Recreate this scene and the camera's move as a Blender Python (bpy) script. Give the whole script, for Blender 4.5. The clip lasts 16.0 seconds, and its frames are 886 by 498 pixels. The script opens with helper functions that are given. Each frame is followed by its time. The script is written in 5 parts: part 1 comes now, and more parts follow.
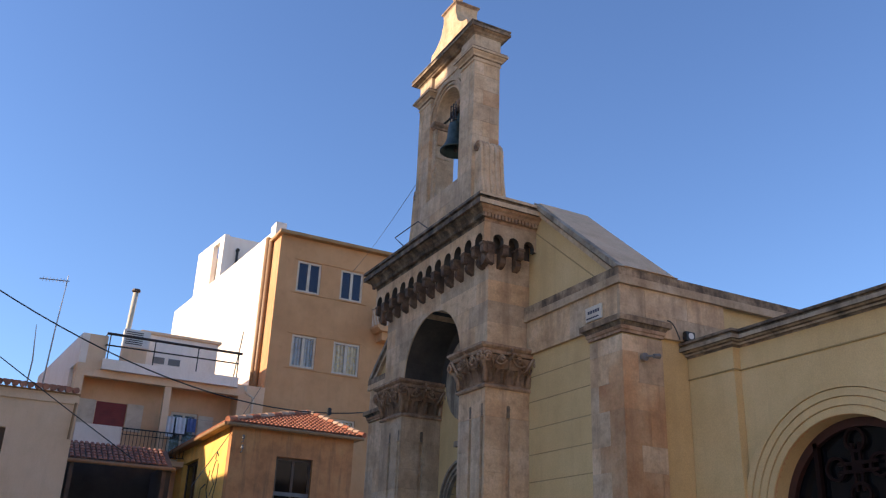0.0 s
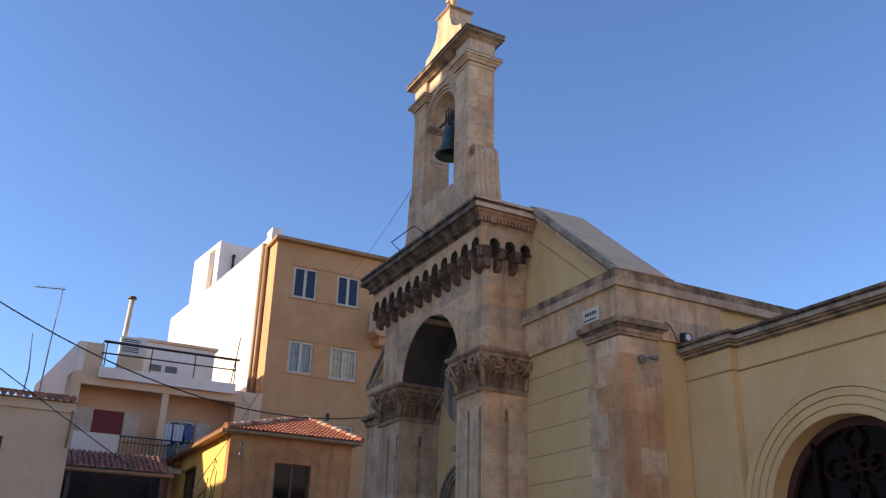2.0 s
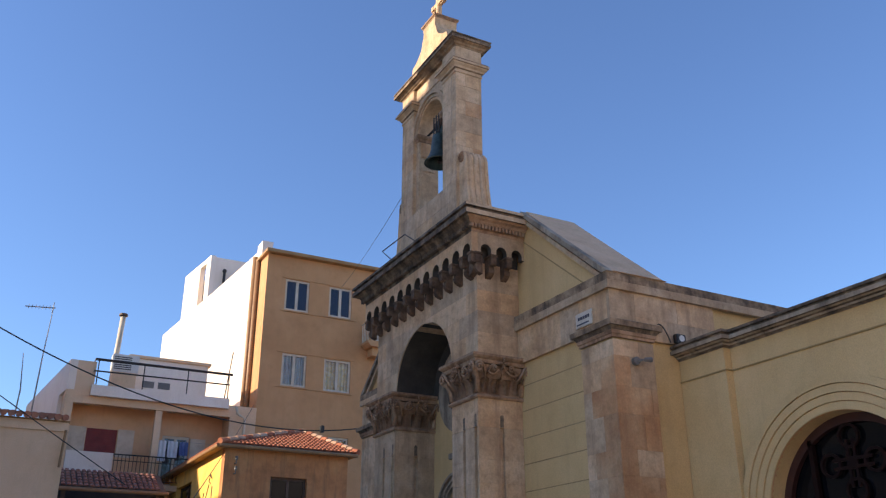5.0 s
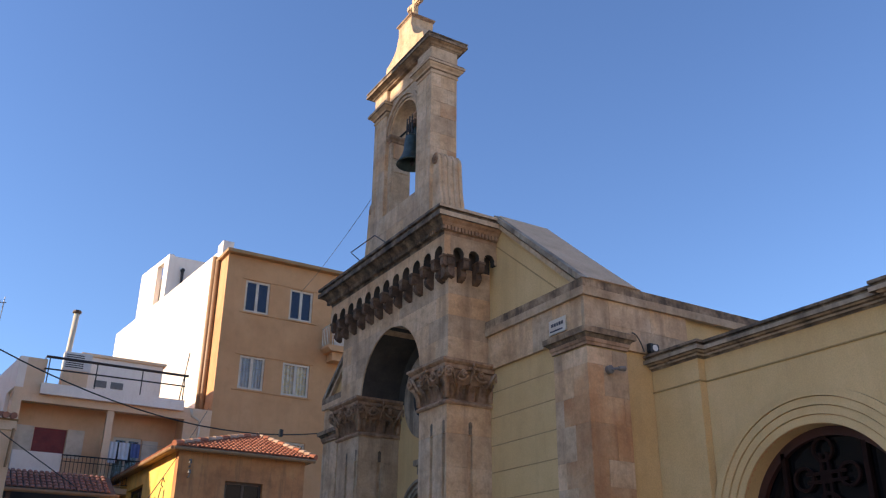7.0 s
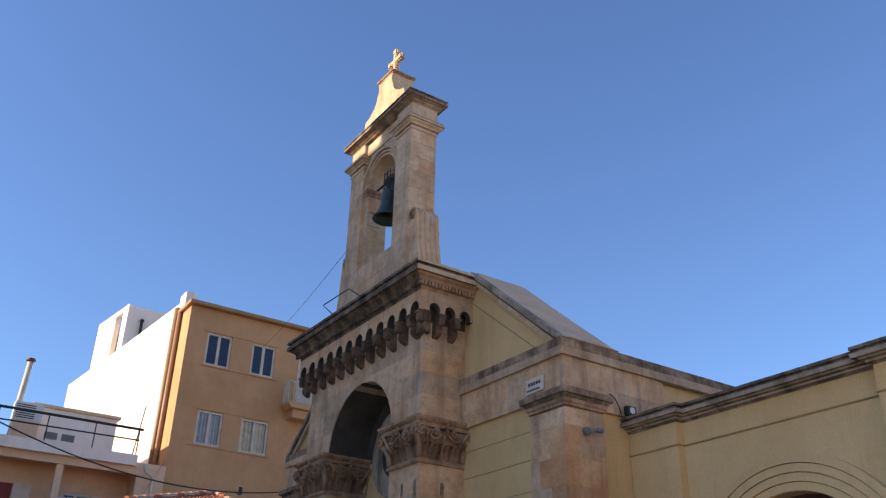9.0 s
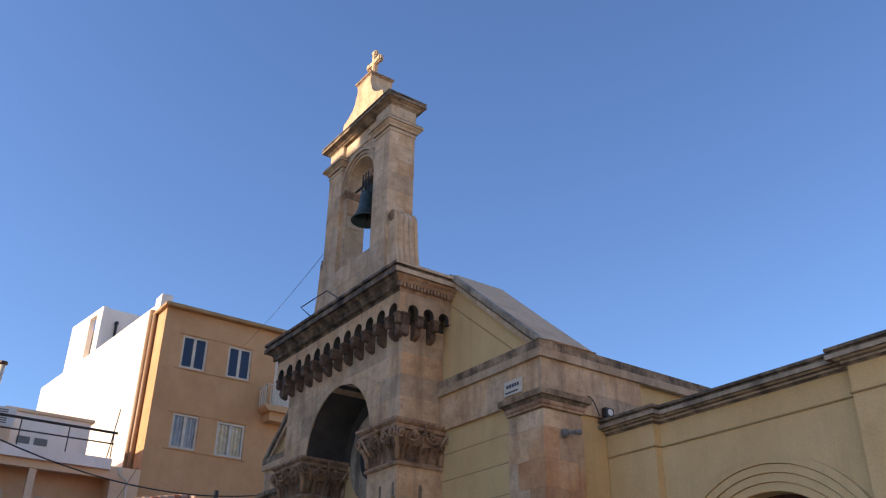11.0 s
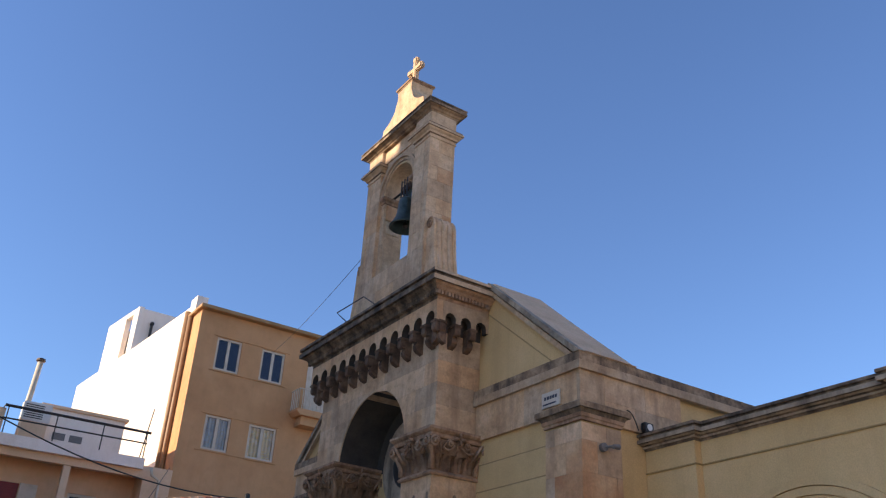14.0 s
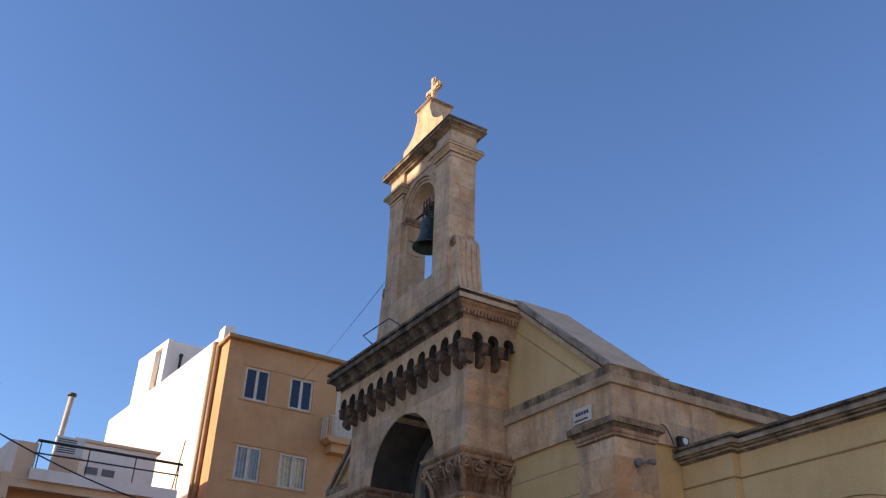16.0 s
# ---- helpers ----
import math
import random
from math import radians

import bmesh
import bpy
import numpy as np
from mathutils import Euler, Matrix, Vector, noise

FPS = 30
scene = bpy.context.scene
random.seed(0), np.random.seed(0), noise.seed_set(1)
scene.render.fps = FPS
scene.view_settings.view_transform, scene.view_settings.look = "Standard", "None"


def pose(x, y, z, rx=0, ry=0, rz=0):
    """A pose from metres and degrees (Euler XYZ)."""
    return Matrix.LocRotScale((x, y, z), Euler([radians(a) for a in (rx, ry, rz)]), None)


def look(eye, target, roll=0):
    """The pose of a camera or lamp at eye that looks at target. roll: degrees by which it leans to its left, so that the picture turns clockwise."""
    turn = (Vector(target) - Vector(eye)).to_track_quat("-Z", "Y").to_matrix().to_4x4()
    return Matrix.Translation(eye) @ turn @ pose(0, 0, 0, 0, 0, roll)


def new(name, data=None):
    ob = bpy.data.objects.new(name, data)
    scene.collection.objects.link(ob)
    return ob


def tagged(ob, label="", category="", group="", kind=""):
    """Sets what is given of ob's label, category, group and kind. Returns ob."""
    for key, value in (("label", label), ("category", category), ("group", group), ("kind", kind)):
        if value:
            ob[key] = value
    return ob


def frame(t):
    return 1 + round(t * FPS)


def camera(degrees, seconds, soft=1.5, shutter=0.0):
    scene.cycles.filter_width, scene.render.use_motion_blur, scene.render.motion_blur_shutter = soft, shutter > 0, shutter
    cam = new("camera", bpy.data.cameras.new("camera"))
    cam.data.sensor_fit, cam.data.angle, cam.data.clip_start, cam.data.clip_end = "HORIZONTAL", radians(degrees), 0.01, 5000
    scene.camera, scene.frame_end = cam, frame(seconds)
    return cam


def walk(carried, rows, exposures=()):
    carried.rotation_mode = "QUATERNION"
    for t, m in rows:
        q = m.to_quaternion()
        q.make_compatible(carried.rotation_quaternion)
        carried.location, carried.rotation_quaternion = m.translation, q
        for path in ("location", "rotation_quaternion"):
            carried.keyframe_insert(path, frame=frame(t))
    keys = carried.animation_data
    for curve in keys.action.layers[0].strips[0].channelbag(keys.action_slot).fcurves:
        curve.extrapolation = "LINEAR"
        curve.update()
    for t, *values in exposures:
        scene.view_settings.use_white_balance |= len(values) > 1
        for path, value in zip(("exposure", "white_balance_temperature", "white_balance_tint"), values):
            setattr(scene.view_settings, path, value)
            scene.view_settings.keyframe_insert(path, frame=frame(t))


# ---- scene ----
cam = camera(53.5, 16.0, soft=1.25)
PATH = [
    (0, (-6.124, -10.745, 1.937), (-5.276, -9.089, 2.671), 2.3),
    (0.5, (-6.14, -10.749, 1.936), (-5.304, -9.095, 2.688), 2.0),
    (1, (-6.129, -10.75, 1.935), (-5.288, -9.095, 2.679), 1.9),
    (1.5, (-6.125, -10.742, 1.929), (-5.278, -9.088, 2.669), 1.4),
    (2, (-6.132, -10.748, 1.934), (-5.278, -9.099, 2.677), 1.6),
    (2.5, (-6.143, -10.75, 1.934), (-5.296, -9.098, 2.677), 1.9),
    (3, (-6.13, -10.731, 1.947), (-5.3, -9.064, 2.677), 2.3),
    (5.5, (-6.113, -10.715, 1.894), (-5.24, -9.087, 2.662), -0.3),
    (6, (-6.174, -10.726, 1.884), (-5.284, -9.094, 2.624), 1.2),
    (6.5, (-6.132, -10.534, 1.903), (-5.173, -8.927, 2.61), 2.0),
    (7, (-6.145, -10.377, 1.93), (-5.201, -8.796, 2.711), 0.6),
    (7.5, (-6.15, -10.295, 1.914), (-5.181, -8.738, 2.714), 0.1),
    (8, (-6.206, -10.25, 1.937), (-5.209, -8.746, 2.8), 0.9),
    (8.5, (-6.26, -10.19, 1.943), (-5.271, -8.703, 2.844), -0.1),
    (9, (-6.258, -10.126, 1.904), (-5.275, -8.64, 2.811), 1.4),
    (9.5, (-6.263, -10.11, 1.903), (-5.253, -8.649, 2.822), 1.6),
    (12, (-6.28, -10.099, 1.902), (-5.257, -8.642, 2.814), 0.6),
    (12.5, (-6.312, -10.073, 1.895), (-5.293, -8.611, 2.805), 0.8),
    (13, (-6.318, -10.032, 1.906), (-5.305, -8.571, 2.821), 1.1),
    (13.5, (-6.326, -10.014, 1.898), (-5.329, -8.532, 2.797), 0.7),
    (14, (-6.301, -9.971, 1.946), (-5.342, -8.481, 2.873), 3.1),
    (14.5, (-6.271, -9.911, 1.935), (-5.445, -8.345, 2.865), 4.5),
    (15, (-6.233, -9.874, 1.943), (-5.402, -8.31, 2.873), 3.3),
    (15.5, (-6.214, -9.87, 1.921), (-5.37, -8.318, 2.859), 2.8),
    (16, (-6.197, -9.858, 1.928), (-5.302, -8.357, 2.901), 2.0),
]
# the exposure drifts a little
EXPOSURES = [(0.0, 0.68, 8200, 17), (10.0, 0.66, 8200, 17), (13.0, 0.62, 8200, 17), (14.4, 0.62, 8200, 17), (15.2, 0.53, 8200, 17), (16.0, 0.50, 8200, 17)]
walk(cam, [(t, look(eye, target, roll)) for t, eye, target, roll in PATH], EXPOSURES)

# ---- light ----
SUN_AZ, SUN_EL = radians(-70), radians(24)  # azimuth from +y towards +x
world = bpy.data.worlds.new("world")
scene.world = world
world.use_nodes = True
wn = world.node_tree.nodes
wl = world.node_tree.links
sky = wn.new("ShaderNodeTexSky")
sky.sky_type = "NISHITA"
sky.sun_disc = False
sky.sun_elevation = SUN_EL
sky.sun_rotation = SUN_AZ
sky.air_density, sky.dust_density, sky.ozone_density = 1.0, 0.35, 4.0
tint = wn.new("ShaderNodeMix")
tint.data_type, tint.blend_type = "RGBA", "MULTIPLY"
tint.inputs[0].default_value = 1.0
tint.inputs[7].default_value = (0.64, 0.91, 1.23, 1)  # clear, dry winter air
wl.new(sky.outputs[0], tint.inputs[6])
wl.new(tint.outputs[2], wn["Background"].inputs[0])
wn["Background"].inputs[1].default_value = 0.14

sun = new("sun", bpy.data.lights.new("sun", "SUN"))
sun.data.energy, sun.data.angle, sun.data.color = 5.0, radians(0.5), (1.0, 0.935, 0.79)
to_sun = Vector((math.sin(SUN_AZ) * math.cos(SUN_EL), math.cos(SUN_AZ) * math.cos(SUN_EL), math.sin(SUN_EL)))
sun.matrix_world = look(to_sun * 60, (0, 0, 0))


# ---- materials ----
def ramp(nt, fac, stops):
    r = nt.nodes.new("ShaderNodeValToRGB")
    while len(r.color_ramp.elements) < len(stops):
        r.color_ramp.elements.new(0.5)
    for e, (at, c) in zip(r.color_ramp.elements, stops):
        e.position, e.color = at, (*c, 1)
    nt.links.new(fac, r.inputs[0])
    return r.outputs[0]


def noise_tex(nt, vec, scale, detail=5.0, rough=0.6):
    n = nt.nodes.new("ShaderNodeTexNoise")
    n.inputs["Scale"].default_value, n.inputs["Detail"].default_value, n.inputs["Roughness"].default_value = scale, detail, rough
    nt.links.new(vec, n.inputs["Vector"])
    return n.outputs["Fac"]


def mix(nt, fac, a, b, mode="MIX"):
    m = nt.nodes.new("ShaderNodeMix")
    m.data_type, m.blend_type = "RGBA", mode
    if isinstance(fac, float):
        m.inputs[0].default_value = fac
    else:
        nt.links.new(fac, m.inputs[0])
    for k, v in ((6, a), (7, b)):
        if isinstance(v, tuple):
            m.inputs[k].default_value = (*v, 1)
        else:
            nt.links.new(v, m.inputs[k])
    return m.outputs[2]


def surface(name, base, dark, light, scale=1.5, grain=35.0, rough=0.85, bump=0.25, metal=0.0, streak=None, streak_amount=0.5, per_piece=0.0):
    """Base colour with broad stains, fine grain, optional vertical streaks of dirt, and relief."""
    m = bpy.data.materials.new(name)
    m.use_nodes = True
    nt = m.node_tree
    b = nt.nodes["Principled BSDF"]
    b.inputs["Roughness"].default_value, b.inputs["Metallic"].default_value = rough, metal
    pos = nt.nodes.new("ShaderNodeNewGeometry").outputs["Position"]
    broad = noise_tex(nt, pos, scale)
    fine = noise_tex(nt, pos, grain, 3.0, 0.7)
    col = ramp(nt, broad, [(0.28, dark), (0.5, base), (0.72, light)])
    g = ramp(nt, fine, [(0.3, (0.72, 0.72, 0.72)), (0.7, (1.12, 1.12, 1.12))])
    col = mix(nt, 0.55, col, g, "MULTIPLY")
    patch = ramp(nt, noise_tex(nt, pos, scale * 4.3, 4.0, 0.55), [(0.30, (0.80, 0.79, 0.77)), (0.48, (1.0, 1.0, 1.0)), (0.70, (1.08, 1.06, 1.03))])
    col = mix(nt, min(1.0, bump * 1.6), col, patch, "MULTIPLY")
    if streak:
        mp = nt.nodes.new("ShaderNodeMapping")
        mp.inputs["Scale"].default_value = (5.0, 5.0, 0.55)
        nt.links.new(pos, mp.inputs[0])
        s = noise_tex(nt, mp.outputs[0], 1.0, 6.0, 0.65)
        f = ramp(nt, s, [(0.5, (0, 0, 0)), (0.68, (streak_amount,) * 3)])
        col = mix(nt, f, col, streak)
    if per_piece:
        oi = nt.nodes.new("ShaderNodeObjectInfo")
        v = ramp(nt, oi.outputs["Random"], [(0.0, (1 - per_piece,) * 3), (0.45, (1.0, 1.0, 1.0)), (0.62, (1 + per_piece * 0.3, 1 - per_piece * 0.25, 1 - per_piece * 0.8)), (0.8, (1.0, 0.98, 0.95)), (1.0, (1 + per_piece * 0.7, 1 + per_piece * 0.5, 1 + per_piece * 0.3))])
        col = mix(nt, 1.0, col, v, "MULTIPLY")
    nt.links.new(col, b.inputs["Base Color"])
    if bump:
        bp = nt.nodes.new("ShaderNodeBump")
        bp.inputs["Strength"].default_value, bp.inputs["Distance"].default_value = bump, 0.02
        mid = noise_tex(nt, pos, grain * 0.4, 6.0, 0.65)
        nt.links.new(mid, bp.inputs["Height"])
        nt.links.new(bp.outputs[0], b.inputs["Normal"])
    return m


STONE = surface("limestone", (0.58, 0.41, 0.268), (0.45, 0.298, 0.185), (0.67, 0.505, 0.36), 2.2, 30, 0.9, 0.7, streak=(0.20, 0.125, 0.085), streak_amount=0.42, per_piece=0.22)
STONE_RED = surface("reddish_limestone", (0.53, 0.305, 0.165), (0.43, 0.205, 0.10), (0.61, 0.415, 0.26), 1.9, 30, 0.9, 0.5, streak=(0.26, 0.13, 0.08), streak_amount=0.4, per_piece=0.16)
CARVED = surface("weathered_carved_stone", (0.29, 0.19, 0.12), (0.12, 0.075, 0.05), (0.43, 0.305, 0.20), 3.2, 26, 0.92, 0.6, streak=(0.07, 0.045, 0.032), streak_amount=0.75)
# black crust on lips; also the shade colour of grooves, soffits and slots
WEATHERED_SHADE = surface("blackened_shade_stone", (0.15, 0.11, 0.08), (0.035, 0.027, 0.022), (0.34, 0.25, 0.175), 4.5, 24, 0.92, 0.7, streak=(0.025, 0.02, 0.017), streak_amount=0.85)
GREY_STONE = surface("grey_moulding_stone", (0.33, 0.265, 0.20), (0.15, 0.115, 0.09), (0.46, 0.375, 0.29), 2.6, 24, 0.9, 0.6, streak=(0.07, 0.053, 0.042), streak_amount=0.7)
YELLOW = surface("pale_yellow_plaster", (0.615, 0.42, 0.205), (0.555, 0.365, 0.17), (0.655, 0.46, 0.24), 0.9, 60, 0.9, 0.18, streak=(0.45, 0.295, 0.145), streak_amount=0.35)
GROOVE = surface("brown_groove_plaster", (0.36, 0.245, 0.115), (0.24, 0.17, 0.07), (0.34, 0.26, 0.13), 2, 60, 0.9, 0.1)
ROOF_PLASTER = surface("lime_washed_roof_plaster", (0.66, 0.44, 0.28), (0.55, 0.355, 0.215), (0.71, 0.51, 0.345), 1.5, 40, 0.9, 0.25)
OCHRE = surface("ochre_render", (0.58, 0.297, 0.14), (0.495, 0.243, 0.11), (0.625, 0.337, 0.17), 0.7, 45, 0.9, 0.2, streak=(0.40, 0.215, 0.105), streak_amount=0.2)
OCHRE_TRIM = surface("brown_painted_trim", (0.36, 0.20, 0.09), (0.30, 0.16, 0.07), (0.42, 0.25, 0.12), 1.5, 45, 0.8, 0.15)
WHITE = surface("white_wall_paint", (0.85, 0.745, 0.655), (0.77, 0.655, 0.555), (0.88, 0.79, 0.715), 0.6, 45, 0.9, 0.1, streak=(0.62, 0.52, 0.42), streak_amount=0.25)
CREAM = surface("cream_wall_paint", (0.77, 0.525, 0.345), (0.69, 0.455, 0.28), (0.81, 0.575, 0.40), 0.8, 45, 0.9, 0.15, streak=(0.52, 0.345, 0.23), streak_amount=0.2)
TAN = surface("tan_wall_paint", (0.74, 0.45, 0.27), (0.65, 0.38, 0.215), (0.78, 0.50, 0.32), 0.8, 45, 0.9, 0.15, streak=(0.45, 0.27, 0.165), streak_amount=0.2)
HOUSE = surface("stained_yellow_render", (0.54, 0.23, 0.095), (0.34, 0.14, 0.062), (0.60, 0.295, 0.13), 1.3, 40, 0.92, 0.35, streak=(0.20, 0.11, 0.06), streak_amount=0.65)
TILE = surface("clay_roof_tile", (0.42, 0.13, 0.068), (0.29, 0.085, 0.045), (0.52, 0.20, 0.11), 3.0, 30, 0.85, 0.3, per_piece=0.25)
TILE_OLD = surface("old_clay_roof_tile", (0.40, 0.17, 0.12), (0.22, 0.095, 0.07), (0.50, 0.25, 0.18), 2.5, 30, 0.9, 0.3, per_piece=0.25)
MORTAR = surface("pale_ridge_mortar", (0.47, 0.29, 0.20), (0.36, 0.20, 0.13), (0.56, 0.38, 0.28), 3, 30, 0.9, 0.3)
# near-black plaster used to paint shade into arches and hollows
RECESS_SHADE = surface("recess_shade_plaster", (0.06, 0.05, 0.043), (0.035, 0.03, 0.027), (0.10, 0.085, 0.07), 1.2, 30, 0.95, 0.3)
CAPITAL = surface("carved_capital_stone", (0.36, 0.22, 0.14), (0.17, 0.10, 0.065), (0.48, 0.33, 0.23), 4.0, 26, 0.92, 0.5, streak=(0.10, 0.063, 0.04), streak_amount=0.55)
CORBEL_STONE = surface("sooty_corbel_stone", (0.125, 0.075, 0.05), (0.05, 0.032, 0.022), (0.26, 0.17, 0.115), 4.0, 26, 0.92, 0.6)
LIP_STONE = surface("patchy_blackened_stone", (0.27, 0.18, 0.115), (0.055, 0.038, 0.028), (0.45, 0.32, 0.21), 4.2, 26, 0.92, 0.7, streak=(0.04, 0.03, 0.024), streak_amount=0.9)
TRACERY = surface("blackened_red_wood", (0.016, 0.006, 0.005), (0.011, 0.004, 0.004), (0.023, 0.008, 0.007), 4, 60, 0.6, 0.1)
# brighter copy of the house render: sun on the side wall put into colour
SUNLIT_HOUSE = surface("sunlit_yellow_render", (0.90, 0.53, 0.14), (0.80, 0.43, 0.10), (0.93, 0.60, 0.20), 1.1, 40, 0.92, 0.3, streak=(0.42, 0.28, 0.12), streak_amount=0.5)
TRACERY.node_tree.nodes["Principled BSDF"].inputs["Specular IOR Level"].default_value = 0.12
DARK_WOOD = surface("dark_brown_wood", (0.10, 0.055, 0.035), (0.06, 0.035, 0.022), (0.14, 0.08, 0.05), 4, 60, 0.6, 0.2)
RED_WOOD = surface("red_brown_painted_wood", (0.05, 0.013, 0.010), (0.035, 0.009, 0.007), (0.07, 0.02, 0.014), 4, 60, 0.55, 0.15)
SHUTTER_RED = surface("dark_red_painted_wood", (0.22, 0.02, 0.02), (0.17, 0.015, 0.015), (0.26, 0.03, 0.025), 4, 60, 0.6, 0.1)
WHITE_FRAME = surface("white_window_paint", (0.60, 0.49, 0.38), (0.49, 0.385, 0.29), (0.66, 0.56, 0.45), 3, 60, 0.5, 0.08)
CURTAIN = surface("grey_curtain", (0.46, 0.40, 0.35), (0.36, 0.31, 0.26), (0.55, 0.49, 0.43), 3, 60, 0.9, 0.1)
# warm sheet behind the glass, coloured as a reflection of sunlit walls
WARM_REFLECTION = surface("warm_window_reflection", (0.80, 0.55, 0.26), (0.62, 0.36, 0.13), (0.88, 0.68, 0.38), 5, 50, 0.9, 0.1)
BRONZE = surface("green_bronze", (0.055, 0.075, 0.065), (0.03, 0.04, 0.035), (0.08, 0.11, 0.095), 6, 40, 0.45, 0.15, metal=0.7)
IRON = surface("dark_painted_iron", (0.035, 0.032, 0.032), (0.02, 0.02, 0.02), (0.06, 0.045, 0.04), 8, 60, 0.55, 0.1, metal=0.3)
CABLE = surface("black_cable_rubber", (0.03, 0.03, 0.03), (0.02, 0.02, 0.02), (0.045, 0.045, 0.045), 8, 60, 0.6, 0.0)
GALV = surface("grey_galvanised_metal", (0.34, 0.34, 0.34), (0.26, 0.26, 0.26), (0.42, 0.42, 0.42), 5, 60, 0.5, 0.05, metal=0.6)
PIPE_BROWN = surface("brown_pipe_paint", (0.30, 0.16, 0.075), (0.25, 0.13, 0.06), (0.35, 0.20, 0.10), 4, 60, 0.6, 0.05)
PIPE_CREAM = surface("cream_pipe_paint", (0.60, 0.50, 0.38), (0.52, 0.42, 0.30), (0.66, 0.56, 0.44), 4, 60, 0.6, 0.05)
PLASTIC_GREY = surface("grey_plastic", (0.16, 0.15, 0.145), (0.12, 0.115, 0.11), (0.20, 0.19, 0.185), 5, 60, 0.5, 0.03)
PLASTIC_WHITE = surface("off_white_plastic", (0.66, 0.64, 0.60), (0.60, 0.58, 0.54), (0.70, 0.68, 0.64), 5, 60, 0.5, 0.03)
BLACK = surface("black_plastic", (0.02, 0.02, 0.022), (0.015, 0.015, 0.016), (0.03, 0.03, 0.03), 5, 60, 0.5, 0.03)
SIGN_WHITE = surface("white_sign_enamel", (0.56, 0.50, 0.42), (0.49, 0.43, 0.35), (0.60, 0.55, 0.47), 5, 60, 0.4, 0.02)
INK = surface("dark_blue_sign_paint", (0.03, 0.035, 0.06), (0.025, 0.03, 0.05), (0.04, 0.045, 0.07), 5, 60, 0.5, 0.0)

INTERIOR = surface("dark_interior_plaster", (0.06, 0.05, 0.045), (0.04, 0.035, 0.03), (0.08, 0.07, 0.06), 1, 30, 0.9, 0.1)
ASPHALT = surface("asphalt", (0.05, 0.05, 0.05), (0.035, 0.035, 0.035), (0.07, 0.068, 0.065), 0.8, 80, 0.9, 0.3)
PAVING = surface("pale_stone_paving", (0.47, 0.38, 0.28), (0.40, 0.31, 0.22), (0.52, 0.44, 0.34), 0.7, 40, 0.9, 0.2)
GRAFFITI = surface("black_spray_paint", (0.025, 0.025, 0.025), (0.02, 0.02, 0.02), (0.035, 0.035, 0.035), 5, 60, 0.6, 0.0)
CLOTH_WHITE = surface("white_laundry_cloth", (0.62, 0.62, 0.66), (0.54, 0.54, 0.58), (0.68, 0.68, 0.72), 5, 60, 0.9, 0.1)
CLOTH_BLUE = surface("blue_laundry_cloth", (0.08, 0.12, 0.28), (0.06, 0.09, 0.22), (0.11, 0.16, 0.34), 5, 60, 0.9, 0.1)


def glass_material(name, colour, rough):
    m = bpy.data.materials.new(name)
    m.use_nodes = True
    b = m.node_tree.nodes["Principled BSDF"]
    b.inputs["Base Color"].default_value = (*colour, 1)
    b.inputs["Roughness"].default_value = rough
    b.inputs["Transmission Weight"].default_value = 0.85
    b.inputs["IOR"].default_value = 1.45
    return m


GLASS = glass_material("window_glass", (0.97, 0.95, 0.92), 0.02)
GLASS.node_tree.nodes["Principled BSDF"].inputs["Transmission Weight"].default_value = 1.0
# dark panes: unlit rooms and blue sky reflection put into the glass colour
DARK_GLASS = glass_material("unlit_room_glass", (0.03, 0.04, 0.07), 0.03)
DARK_GLASS.node_tree.nodes["Principled BSDF"].inputs["Transmission Weight"].default_value = 0.3
BLACK_GLASS = glass_material("unlit_dark_glass", (0.006, 0.006, 0.008), 0.08)
BLACK_GLASS.node_tree.nodes["Principled BSDF"].inputs["Transmission Weight"].default_value = 0.2
BLACK_GLASS.node_tree.nodes["Principled BSDF"].inputs["IOR"].default_value = 1.3


# ---- mesh helpers ----
def finish(name, bm, material, parent=None, label="", smooth=False):
    bmesh.ops.recalc_face_normals(bm, faces=bm.faces)
    me = bpy.data.meshes.new(name)
    bm.to_mesh(me)
    bm.free()
    me.materials.append(material)
    if smooth:
        for p in me.polygons:
            p.use_smooth = True
    ob = new(name, me)
    if parent:
        ob.parent = parent
    if label:
        tagged(ob, label)
    return ob


def part(name, bm, material, parent, label="", smooth=False):
    return finish(name, bm, material, parent, label, smooth)


def thing(name, label, category, group="", kind="", at=(0, 0, 0)):
    ob = tagged(new(name), label, category, group, kind)
    ob.location = at
    return ob


def box(bm, x0, x1, y0, y1, z0, z1, bevel=0.0):
    vs = [bm.verts.new((x, y, z)) for x in (x0, x1) for y in (y0, y1) for z in (z0, z1)]
    fs = [bm.faces.new([vs[i] for i in f]) for f in ((0, 1, 3, 2), (4, 6, 7, 5), (0, 4, 5, 1), (2, 3, 7, 6), (0, 2, 6, 4), (1, 5, 7, 3))]
    if bevel:
        es = list({e for f in fs for e in f.edges})
        bmesh.ops.bevel(bm, geom=es, offset=bevel, segments=2, affect="EDGES")
    return bm


def boxed(*a, **k):
    return box(bmesh.new(), *a, **k)


